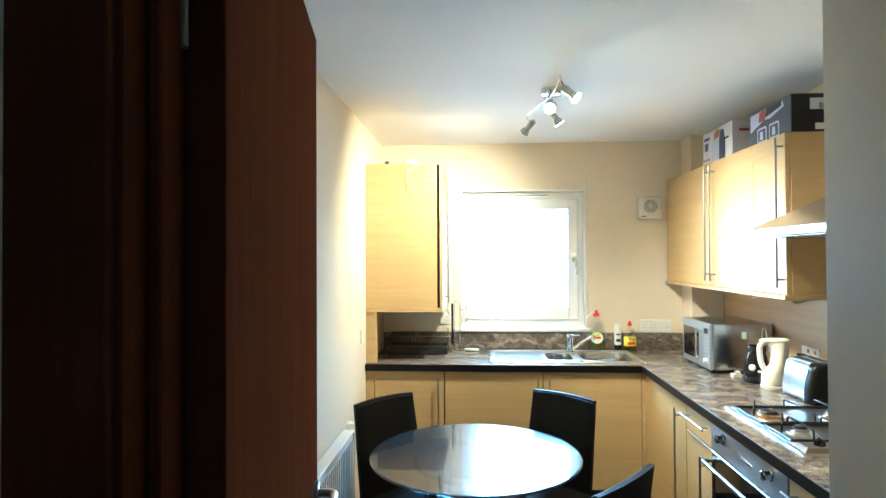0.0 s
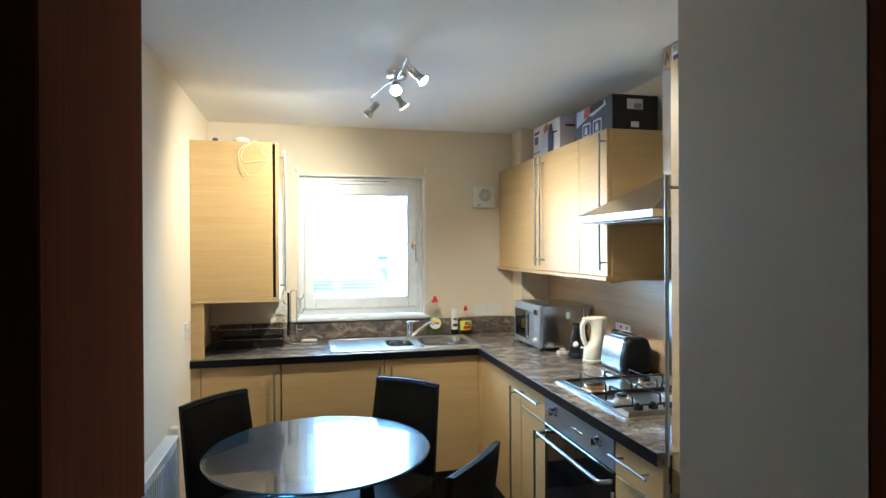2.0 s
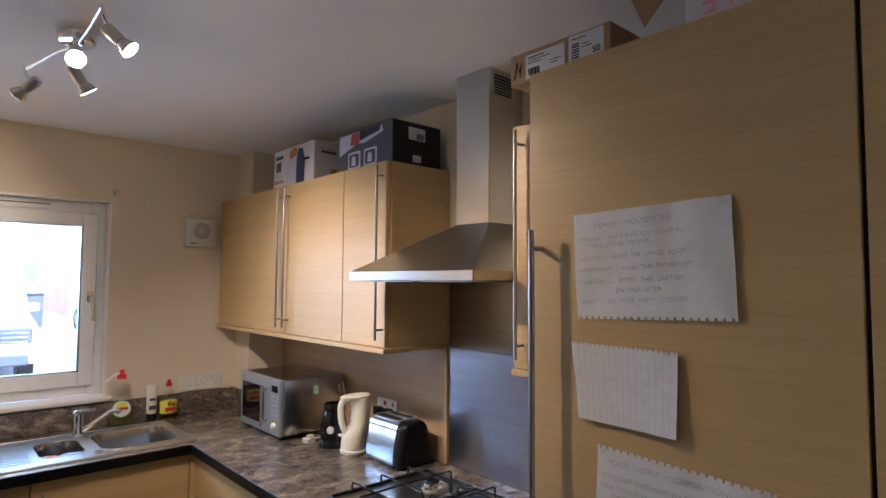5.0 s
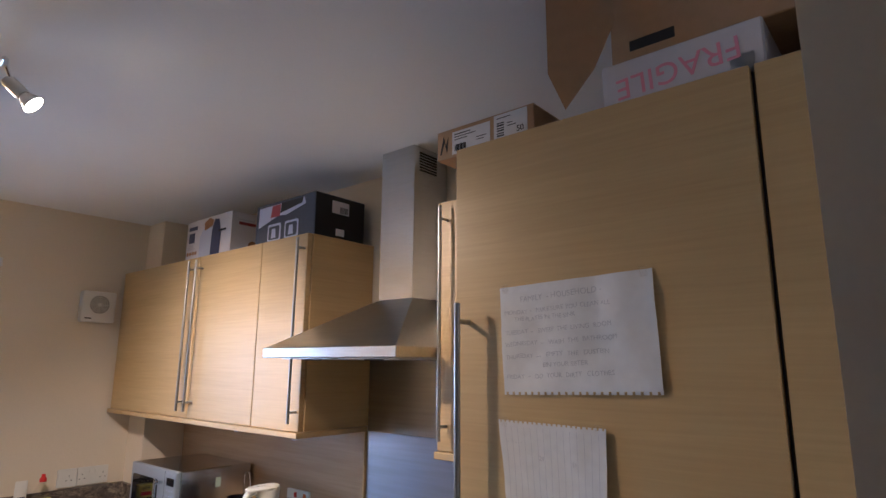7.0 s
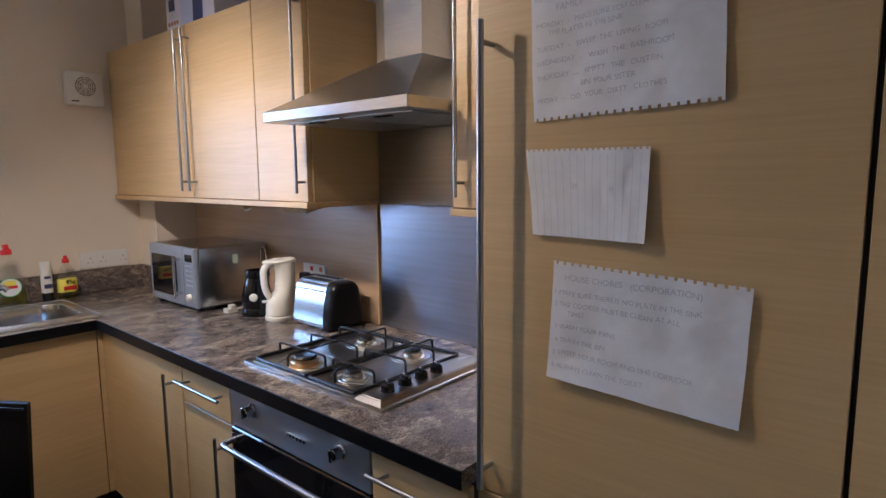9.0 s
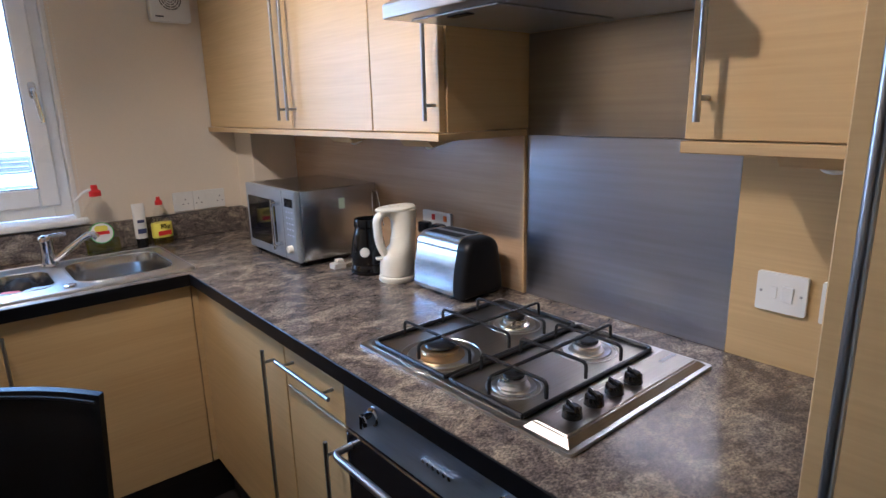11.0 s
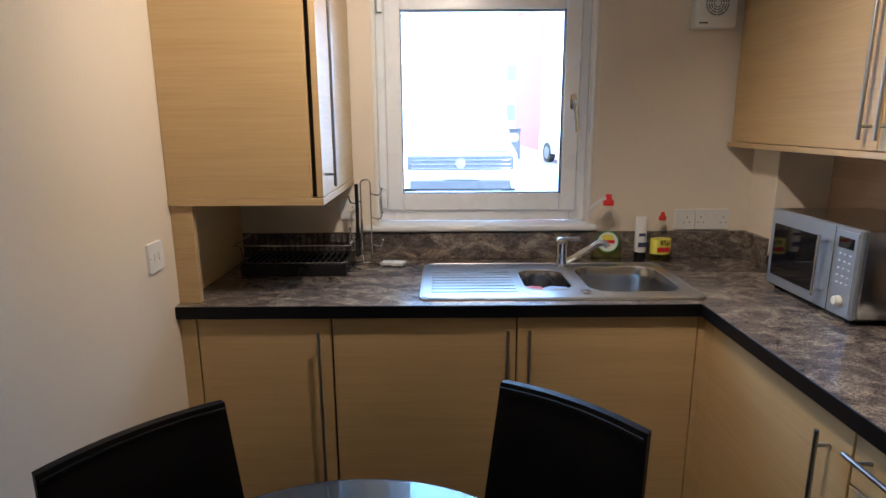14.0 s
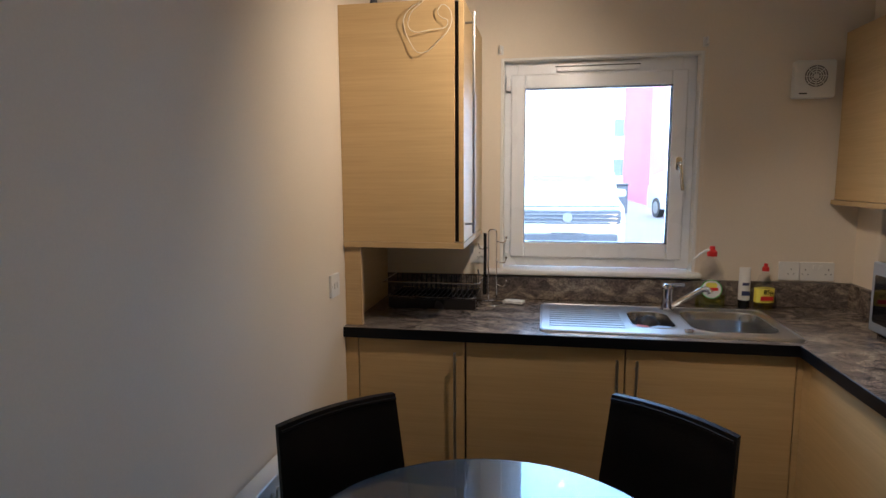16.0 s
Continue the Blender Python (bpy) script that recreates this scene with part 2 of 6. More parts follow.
CLEAR_PLASTIC = clear_film("clear_plastic", (0.99, 0.99, 0.985))
PAPER = plain("lined_paper", (0.70, 0.70, 0.71), 0.8, grain=0.05, scale=60, bump=0.3)
INK = plain("faded_ink", (0.49, 0.49, 0.53), 0.8)
FAINT_RULE = plain("faint_rule", (0.52, 0.52, 0.57), 0.8)
CARD = plain("brown_card", (0.42, 0.27, 0.15), 0.8, grain=0.08, scale=50, bump=0.1)
WHITE_CARD = plain("white_card", (0.64, 0.62, 0.66), 0.55, grain=0.04)
DARK_CARD = plain("slate_card", (0.060, 0.070, 0.095), 0.5, grain=0.1)
BLACK_CARD = plain("black_card", (0.014, 0.014, 0.016), 0.45, grain=0.1)
BLUE_PRINT = plain("navy_print", (0.045, 0.055, 0.13), 0.4)
PALE_BLUE = plain("pale_blue_print", (0.50, 0.54, 0.68), 0.45)
BROWN_PRINT = plain("toast_print", (0.36, 0.17, 0.07), 0.5, grain=0.3)
RED = plain("red_plastic", (0.62, 0.03, 0.025), 0.32)
PINK_INK = plain("pink_marker", (0.76, 0.30, 0.40), 0.7)
YELLOW = plain("yellow_label", (0.78, 0.70, 0.08), 0.4)
GREEN_SOAP = clear_film("green_soap", (0.84, 0.87, 0.36))
YELLOW_SOAP = clear_film("yellow_soap", (0.93, 0.86, 0.30))
ORANGE = plain("orange_plastic", (0.75, 0.20, 0.03), 0.4)
BLUE_CLOTH = plain("blue_cloth", (0.42, 0.55, 0.78), 0.9, grain=0.2, bump=0.4)
RED_CLOTH = plain("red_cloth", (0.66, 0.22, 0.26), 0.9, grain=0.2, bump=0.4)
ASPHALT = plain("damp_asphalt", (0.16, 0.16, 0.165), 0.6, grain=0.25, scale=20, bump=0.3)
SILVER_PAINT = plain("silver_car_paint", (0.60, 0.62, 0.65), 0.22, metal=0.3, coat=0.6)
DARK_TRIM = plain("dark_car_trim", (0.05, 0.06, 0.075), 0.4)
RED_CLADDING = plain("red_cladding", (0.55, 0.13, 0.17), 0.6, grain=0.08)
PALE_RENDER = plain("pale_render", (0.72, 0.72, 0.70), 0.85, grain=0.05)
DARK_GLASS = plain("dark_glass", (0.16, 0.19, 0.23), 0.06, coat=0.3)
SPOT_METAL = plain("spot_satin_chrome", (0.60, 0.585, 0.55), 0.30, metal=1.0)
BULB_GLASS = plain("silvered_glass", (0.72, 0.72, 0.70), 0.22, metal=0.6)
BULB = glowing("lit_bulb_face", (1.0, 0.80, 0.50), 3.0)

# ---- builders ----


def part(name, bm, material, parent=None, label="", smooth=False):
    me = bpy.data.meshes.new(name)
    bmesh.ops.recalc_face_normals(bm, faces=bm.faces)
    bm.to_mesh(me)
    bm.free()
    if smooth:
        me.polygons.foreach_set("use_smooth", [True] * len(me.polygons))
        me.set_sharp_from_angle(angle=radians(38))
    me.materials.append(material)
    ob = new(name, me)
    if parent:
        ob.parent = parent
    return tagged(ob, label) if label else ob


def thing(name, at, label, category, turn=0.0, group="", kind=""):
    """An Empty at the base of a thing, which holds its parts."""
    ob = new(name)
    ob.empty_display_size = 0.05
    ob.matrix_basis = pose(*at, 0, 0, turn)
    return tagged(ob, label, category, group, kind)


def box(lo, hi, bevel=0.0, bm=None, seg=1):
    bm = bm or bmesh.new()
    size = [b - a for a, b in zip(lo, hi)]
    made = bmesh.ops.create_cube(bm, size=1.0, matrix=Matrix.Translation([(a + b) / 2 for a, b in zip(lo, hi)]) @ Matrix.Diagonal((*size, 1)))
    if bevel:
        edges = {e for v in made["verts"] for e in v.link_edges}
        bmesh.ops.bevel(bm, geom=list(edges), offset=bevel, segments=seg, affect="EDGES", profile=0.5)
    return bm


def rod(p, q, r, bm=None, seg=12, r2=None):
    bm = bm or bmesh.new()
    p, q = Vector(p), Vector(q)
    d = q - p
    m = Matrix.Translation((p + q) / 2) @ d.to_track_quat("Z", "Y").to_matrix().to_4x4()
    bmesh.ops.create_cone(bm, cap_ends=True, segments=seg, radius1=r, radius2=r if r2 is None else r2, depth=d.length, matrix=m)
    return bm


def tube(points, r, bm=None, seg=8, closed=False):
    """A round wire along a line of points."""
    bm = bm or bmesh.new()
    pts = [Vector(p) for p in points]
    rings, n = [], len(pts)
    side = None
    for i, p in enumerate(pts):
        a = pts[i - 1] if (i or closed) else p
        b = pts[(i + 1) % n] if (i < n - 1 or closed) else p
        d = (b - a).normalized()
        if side is None:
            side = d.orthogonal().normalized()
        side = (side - d * side.dot(d)).normalized()
        up = d.cross(side)
        rings.append([bm.verts.new(p + r * (math.cos(k) * side + math.sin(k) * up)) for k in (2 * math.pi * j / seg for j in range(seg))])
    for i in range(n if closed else n - 1):
        a, b = rings[i], rings[(i + 1) % n]
        for j in range(seg):
            bm.faces.new((a[j], a[(j + 1) % seg], b[(j + 1) % seg], b[j]))
    if not closed:
        bm.faces.new(rings[0][::-1])
        bm.faces.new(rings[-1])
    return bm


def bend(points, radius=0.02, steps=4):
    """The same line of points with its corners rounded."""
    pts = [Vector(p) for p in points]
    out = [pts[0]]
    for a, b, c in zip(pts, pts[1:], pts[2:]):
        r = min(radius, (b - a).length * 0.48, (c - b).length * 0.48)
        p, q = b + (a - b).normalized() * r, b + (c - b).normalized() * r
        for k in range(steps + 1):
            u = k / steps
            out.append(p * (1 - u) ** 2 + b * 2 * u * (1 - u) + q * u ** 2)
    return out + [pts[-1]]


def lathe(profile, at=(0, 0, 0), seg=28, bm=None, oval=1.0):
    """A turned shape from (radius, height) pairs."""
    bm = bm or bmesh.new()
    rings = []
    for r, z in profile:
        rings.append([bm.verts.new((at[0] + r * math.cos(2 * math.pi * j / seg), at[1] + oval * r * math.sin(2 * math.pi * j / seg), at[2] + z)) for j in range(seg)])
    for a, b in zip(rings, rings[1:]):
        for j in range(seg):
            bm.faces.new((a[j], a[(j + 1) % seg], b[(j + 1) % seg], b[j]))
    bm.faces.new(rings[0][::-1])
    bm.faces.new(rings[-1])
    return bm


def round_rect(x0, y0, x1, y1, r, steps=5):
    out = []
    for cx, cy, a in ((x1 - r, y1 - r, 0), (x0 + r, y1 - r, 90), (x0 + r, y0 + r, 180), (x1 - r, y0 + r, 270)):
        for k in range(steps + 1):
            w = radians(a + 90 * k / steps)
            out.append((cx + r * math.cos(w), cy + r * math.sin(w)))
    return out


def prism(outline, z0, z1, bm=None, m=None):
    """A flat outline drawn up from z0 to z1, then moved by m."""
    bm = bm or bmesh.new()
    m = m or Matrix()
    a = [bm.verts.new(m @ Vector((x, y, z0))) for x, y in outline]
    b = [bm.verts.new(m @ Vector((x, y, z1))) for x, y in outline]
    n = len(outline)
    for i in range(n):
        bm.faces.new((a[i], a[(i + 1) % n], b[(i + 1) % n], b[i]))
    bm.faces.new(a[::-1])
    bm.faces.new(b)
    return bm


def filled(outer, holes, z):
    """A sheet with holes in it."""
    bm = bmesh.new()
    edges = []
    for loop in (outer, *holes):
        vs = [bm.verts.new((x, y, z)) for x, y in loop]
        edges += [bm.edges.new((vs[i], vs[(i + 1) % len(vs)])) for i in range(len(vs))]
    bmesh.ops.triangle_fill(bm, use_beauty=True, edges=edges)
    return bm


def lettering(words, size, m, depth=0.0008):
    """Raised letters as a mesh, moved by m."""
    font = bpy.data.curves.new("words", "FONT")
    font.body, font.size, font.extrude, font.align_x, font.align_y = words, size, depth, "CENTER", "CENTER"
    ob = bpy.data.objects.new("words", font)
    me = bpy.data.meshes.new_from_object(ob)
    bm = bmesh.new()
    bm.from_mesh(me)
    bm.transform(m)
    bpy.data.objects.remove(ob)
    bpy.data.meshes.remove(me)
    return bm


def facing(axis, at):
    """The pose of a flat drawing, its x to the right and y up for one who looks at it: axis names the way that it faces."""
    turns = {"-y": (90, 0, 0), "-x": (90, 0, -90), "+x": (90, 0, 90), "+z": (0, 0, 0)}
    return pose(*at, *turns[axis])


def bar_handle(parent, p, q, out, stand=0.032, r=0.0053):
    """A round bar on two short posts that stand off the door."""
    p, q, out = Vector(p), Vector(q), Vector(out)
    bm = rod(p + out * stand, q + out * stand, r)
    d = (q - p).normalized()
    for f in (p + d * 0.035, q - d * 0.035):
        rod(f, f + out * (stand + 0.001), r * 0.8, bm)
    return part("handle", bm, SATIN, parent, "satin steel bar handle", smooth=True)

# ---- the kitchen and the hall: walls, openings, floor, ceiling ----
LEFT, RIGHT, BACK, FRONT, SOUTH, HALL, TOP = 0.06, 2.31, 3.03, -0.10, -0.415, -0.525, 2.32
DOOR_L, DOOR_R, DOOR_H = 0.455, 1.25, 2.06
WX0, WX1, WZ0, WZ1 = 0.608, 1.464, 1.05, 1.998
OUT = BACK + 0.30
TX = 1.708
HX0, HX1, HY0 = -0.45, 2.45, -2.30


def structure(name, bm, material, label):
    return tagged(part(name, bm, material), label, "structure", "", "structure")


structure("floor", box((HX0, HY0, -0.10), (RIGHT + 0.14, OUT, 0.0)), FLOOR, "dark brown wood-look vinyl floor")
structure("ceiling", box((HX0 - 0.1, HY0 - 0.1, TOP), (RIGHT + 0.3, OUT, TOP + 0.15)), CEILING, "plain white painted plaster ceiling")
structure("wall_west", box((LEFT - 0.15, SOUTH, 0.0), (LEFT, BACK, TOP)), WALL, "cream painted plaster wall beside the radiator")
structure("wall_east", box((RIGHT, FRONT, 0.0), (RIGHT + 0.14, BACK, TOP)), WALL, "cream painted plaster wall behind the hob")
bm = box((LEFT - 0.15, BACK, 0.0), (WX0, OUT, TOP))
box((WX1, BACK, 0.0), (RIGHT + 0.14, OUT, TOP), bm=bm)
box((WX0, BACK, 0.0), (WX1, OUT, WZ0 - 0.02), bm=bm)
box((WX0, BACK, WZ1), (WX1, OUT, TOP), bm=bm)
structure("wall_north", bm, WALL, "cream painted plaster wall round the kitchen window")
bm = box((HX0, HALL, 0.0), (DOOR_L - 0.03, SOUTH, TOP))
box((DOOR_R + 0.03, HALL, 0.0), (HX1, SOUTH, TOP), bm=bm)
box((DOOR_R, SOUTH, 0.0), (HX1, FRONT, TOP), bm=bm)
box((DOOR_L - 0.03, HALL, DOOR_H + 0.03), (DOOR_R + 0.03, SOUTH, TOP), bm=bm)
structure("wall_south", bm, REVEAL, "beige painted wall with the open kitchen doorway")
structure("hall_wall_west", box((HX0 - 0.1, HY0, 0.0), (HX0, HALL, TOP)), REVEAL, "beige painted hall wall in the dark")
structure("hall_wall_east", box((HX1, HY0, 0.0), (HX1 + 0.1, HALL, TOP)), REVEAL, "beige painted hall wall in the dark")
structure("hall_wall_south", box((HX0 - 0.1, HY0 - 0.1, 0.0), (HX1 + 0.1, HY0, TOP)), REVEAL, "beige painted hall wall in the dark")
structure("wall_nib", box((TX - 0.006, FRONT + 0.0005, 0.0), (RIGHT - 0.0005, -0.067, TOP)), WALL, "cream painted wall nib beside the fridge housing")
structure("corner_boxing", box((2.10, 2.85, 0.955), (RIGHT, BACK, TOP), 0.003), WALL, "cream painted pipe boxing in the corner")

# the brown door frame on the hall side, its casings, and the door swung open into the kitchen
frame_1 = thing("door_frame", (DOOR_L, HALL, 0.0), "dark brown wooden door frame with flat casings", "door frame", kind="structure")
W = DOOR_R - DOOR_L
for name, lo, hi in (("jamb", (-0.0295, -0.008, 0.0), (0.0, SOUTH - HALL - 0.001, DOOR_H)), ("jamb", (W + 0.0005, -0.008, 0.0), (W + 0.0295, SOUTH - HALL - 0.001, DOOR_H)),
                     ("head", (-0.0295, -0.008, DOOR_H + 0.0005), (W + 0.0295, SOUTH - HALL - 0.001, DOOR_H + 0.0295)),
                     ("door_stop", (0.0004, 0.028, 0.0), (0.012, 0.062, DOOR_H - 0.013)), ("door_stop", (W - 0.012, 0.028, 0.0), (W, 0.062, DOOR_H - 0.013)), ("door_stop", (0.0004, 0.028, DOOR_H - 0.0125), (W, 0.062, DOOR_H)),
                     ("casing", (-0.095, -0.018, 0.0), (-0.006, -0.0005, DOOR_H + 0.006)), ("casing", (W + 0.006, -0.018, 0.0), (W + 0.095, -0.0005, DOOR_H + 0.006)), ("casing", (-0.095, -0.018, DOOR_H + 0.0065), (W + 0.095, -0.0005, DOOR_H + 0.095))):
    part(name, box(lo, hi, 0.002), BROWN_DOOR, frame_1)
part("strike_plate", box((W - 0.0135, 0.070, 0.975), (W - 0.0002, 0.100, 1.065), 0.0005), SATIN, frame_1, "steel strike plate")
door = thing("door_1", (DOOR_L + 0.020, SOUTH - 0.020, 0.006), "dark brown wooden door swung open into the kitchen", "door", 99.3, kind="structure")
part("leaf", box((0.004, -0.020, 0.0), (0.755, 0.020, 2.03), 0.002), BROWN_DOOR, door)
for z in (0.25, 1.0, 1.78):
    part("hinge", rod((-0.006, 0.018, z - 0.045), (-0.006, 0.018, z + 0.045), 0.006), SATIN, door, "steel butt hinge", True)
for s in (-1, 1):
    lever = part("lever_handle", tube(bend([(0.700, s * 0.020, 1.02), (0.700, s * 0.065, 1.02), (0.590, s * 0.065, 1.02)], 0.02), 0.009, seg=10), SATIN, door, "satin steel lever handle", True)
    part("rose", rod((0.700, s * 0.019, 1.02), (0.700, s * 0.029, 1.02), 0.026, seg=24), SATIN, lever, "round steel rose", True)

# ---- the window ----
window = thing("window_1", (1.038, 3.10, WZ0), "white plastic tilt window with one clear pane", "window", kind="structure")


def win(lo, hi):
    return [(a[0] - 1.038, a[1] - 3.10, a[2] - WZ0) for a in (lo, hi)]


def ring(x0, x1, z0, z1, w, y0, y1, bevel, wb=None):
    """Four mitre-less rails round an opening."""
    wb = w if wb is None else wb
    bm = box(*win((x0, y0, z0), (x0 + w, y1, z1)), bevel)
    box(*win((x1 - w, y0, z0), (x1, y1, z1)), bevel, bm)
    box(*win((x0 + w - 0.001, y0 + 0.0006, z1 - w), (x1 - w + 0.001, y1 - 0.0006, z1 - 0.0006)), bevel, bm)
    box(*win((x0 + w - 0.001, y0 + 0.0006, z0 + 0.0006), (x1 - w + 0.001, y1 - 0.0006, z0 + wb)), bevel, bm)
    return bm


part("window_frame", ring(WX0 + 0.012, WX1 - 0.012, WZ0 + 0.006, WZ1 - 0.008, 0.060, 3.085, 3.150, 0.003), UPVC, window, "white plastic outer frame")
sash = part("sash", ring(0.650, 1.416, 1.098, 1.935, 0.066, 3.068, 3.128, 0.006, 0.074), UPVC, window, "white plastic opening sash")
part("gasket", ring(0.712, 1.354, 1.168, 1.873, 0.004, 3.072, 3.110, 0.0), BLACK_EDGE, sash, "thin black rubber gasket")
pane = part("pane", box(*win((0.713, 3.098, 1.170), (1.353, 3.102, 1.872))), PANE, window, "clear glass pane")
pane.visible_shadow = False
part("vent_slot", box(*win((0.846, 3.0775, 1.9635), (1.214, 3.0845, 1.9675))), DARK_TRIM, window, "dark vent slot")
part("trickle_vent", box(*win((0.851, 3.070, 1.941), (1.209, 3.0845, 1.962)), 0.004), UPVC, window, "slim white trickle vent")
bm = box(*win((0.628, 3.055, 1.86), (0.648, 3.0845, 1.93)), 0.003)
part("hinge", bm, UPVC, window, "white hinge cover")
part("hinge", box(*win((0.628, 3.055, 1.115), (0.648, 3.0845, 1.185)), 0.003), UPVC, window, "white hinge cover")
bm = prism(round_rect(-0.013, -0.030, 0.013, 0.030, 0.012), 0, 0.010, m=facing("-y", win((1.388, 3.068, 1.528), (0, 0, 0))[0]))
handle = part("handle", bm, CHROME, window, "chrome window handle", True)
part("lever", tube(bend([win((1.388, 3.06, 1.53), (0, 0, 0))[0], win((1.388, 3.028, 1.53), (0, 0, 0))[0], win((1.400, 3.022, 1.412), (0, 0, 0))[0]], 0.012), 0.0075, seg=10), CHROME, handle, smooth=True)
bm = box(*win((WX0 - 0.002, 3.026, WZ0), (WX0 + 0.012, 3.20, WZ1)), 0.002)
box(*win((WX1 - 0.012, 3.026, WZ0), (WX1 + 0.002, 3.20, WZ1)), 0.002, bm)
box(*win((WX0 - 0.002, 3.0265, WZ1 - 0.010), (WX1 + 0.002, 3.20, WZ1 + 0.002)), 0.002, bm)
part("lining", bm, GLOSS_WHITE, window, "white painted reveal lining")
part("window_sill", box(*win((0.545, 2.992, WZ0 - 0.024), (1.490, 3.20, WZ0)), 0.008, seg=2), GLOSS_WHITE, window, "white painted sill board")

# brackets and the bead chain of a blind that is gone
for x in (0.605, 1.468):
    b = thing("blind_bracket", (x, BACK, 2.035), "small white plastic roller blind bracket", "bracket", group="blind brackets")
    part("plate", box((-0.012, -0.004, -0.020), (0.012, 0.0, 0.020), 0.001), WHITE_PLASTIC, b)
    part("cheek", box((-0.003, -0.040, -0.016), (0.003, -0.004, 0.016), 0.0012), WHITE_PLASTIC, b)
chain = bmesh.new()
for k in range(74):
    for s in (0.0, 0.012):
        bmesh.ops.create_icosphere(chain, subdivisions=1, radius=0.0024, matrix=Matrix.Translation((s + 0.006 * s * math.sin(k), -0.030 - 0.001 * math.sin(k * 0.21), -0.013 * k)))
tagged(part("blind_chain", chain, WHITE_PLASTIC, smooth=True), "white beaded blind chain hanging beside the window", "chain").location = (1.462, BACK, 2.03)

# ---- worktop, upstand, wall panels ----
WT, TH = 0.91, 0.038
SX0, SX1, SY0, SY1 = 0.80, 1.700, 2.445, 2.905


worktop = thing("worktop", (1.66, 2.40, WT - TH), "grey-brown stone-print laminate worktop with a black edge", "worktop")


def local(ob, lo, hi):
    o = ob.location
    return [tuple(a - b for a, b in zip(p, o)) for p in (lo, hi)]


def wbox(name, lo, hi, material, parent, bevel=0.0, label="", smooth=False, seg=1):
    return part(name, box(*local(parent, lo, hi), bevel, seg=seg), material, parent, label, smooth)


Z0 = WT - TH
ox, oy = worktop.location[0], worktop.location[1]
shape = [(LEFT, 2.403), (1.663, 2.403), (1.663, 0.592), (RIGHT, 0.592), (RIGHT, BACK), (LEFT, BACK)]
cut = [(SX0 + 0.03, SY0 + 0.03), (SX1 - 0.02, SY0 + 0.03), (SX1 - 0.02, SY1 - 0.03), (SX0 + 0.03, SY1 - 0.03)]
bm = filled([(x - ox, y - oy) for x, y in shape], [[(x - ox, y - oy) for x, y in cut]], TH)
low = bmesh.ops.extrude_face_region(bm, geom=list(bm.faces), use_keep_orig=True)
bmesh.ops.translate(bm, verts=[v for v in low["geom"] if isinstance(v, bmesh.types.BMVert)], vec=(0, 0, -TH))
part("top", bm, STONE, worktop, "grey-brown stone-print laminate")
bm = box(*local(worktop, (LEFT, 2.400, Z0 - 0.002), (1.6595, 2.4035, WT - 0.0005)), 0.001)
box(*local(worktop, (1.6595, 0.592, Z0 - 0.002), (1.6635, 2.4035, WT - 0.0005)), 0.001, bm)
part("edge", bm, BLACK_EDGE, worktop, "black laminate edge strip")
bm = box((0, 0, 0), (2.10 - LEFT, 0.020, 0.108), 0.002)
tagged(part("upstand", bm, STONE), "stone-print laminate upstand along the window wall", "upstand", "", "structure").location = (LEFT, BACK - 0.0202, WT + 0.0005)
tagged(part("upstand", box((0, 0, 0), (0.020, 0.158, 0.108), 0.002), STONE), "stone-print laminate upstand on the pipe boxing", "upstand", "", "structure").location = (2.080, 2.8515, WT + 0.0005)
structure("wall_panel", box((RIGHT - 0.010, 1.492, WT + 0.001), (RIGHT - 0.0005, 2.849, 1.352)), PANEL, "maple-veneer splashback panel under the wall units")
structure("wall_panel", box((RIGHT - 0.010, 0.592, WT + 0.001), (RIGHT - 0.0005, 0.918, 1.352)), MAPLE, "maple-veneer splashback panel beside the hob")
structure("trim", box((RIGHT - 0.016, 1.484, WT + 0.001), (RIGHT - 0.0008, 1.4915, 1.353), 0.001), MAPLE_EDGE, "maple edging strip between panel and splashback")
structure("wall_panel", box((LEFT + 0.0005, 2.46, WT + 0.001), (LEFT + 0.010, BACK - 0.021, 1.212)), MAPLE, "maple-veneer panel under the wall cupboard")
structure("trim", box((LEFT + 0.0005, 2.435, WT + 0.001), (LEFT + 0.066, 2.4585, 1.212), 0.001), MAPLE_EDGE, "maple end post between worktop and wall cupboard")
splash = thing("splashback", (RIGHT - 0.0006, 0.920, WT + 0.001), "brushed stainless steel splashback behind the hob", "splashback")
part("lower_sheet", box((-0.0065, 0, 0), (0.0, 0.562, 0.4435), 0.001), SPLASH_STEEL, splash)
# upper sheet: same steel, dim reflection of hood and wood painted as brown
part("upper_sheet", box((-0.0050, 0, 0.444), (0.0, 0.562, 0.70), 0.001), brushed("upper_sheet_shade_steel", (0.40, 0.385, 0.365), 0.33, (4, 0.5, 14), 0.0), splash)

# ---- base units ----


def base_unit(label, lo, hi, out, doors, group="base units"):
    """A cupboard under the worktop. doors: each a box and the ends of its handle."""
    u = thing("base_unit", ((lo[0] + hi[0]) / 2, (lo[1] + hi[1]) / 2, 0.0), label, "cabinet", group=group)
    wbox("body", lo, hi, PLINTH, u, 0.001)
    for name, a, b, grips in doors:
        d = wbox(name, a, b, MAPLE, u, 0.0015)
        for p, q in grips:
            o = u.location
            bar_handle(d, [x - y for x, y in zip(p, o)], [x - y for x, y in zip(q, o)], out)
    return u


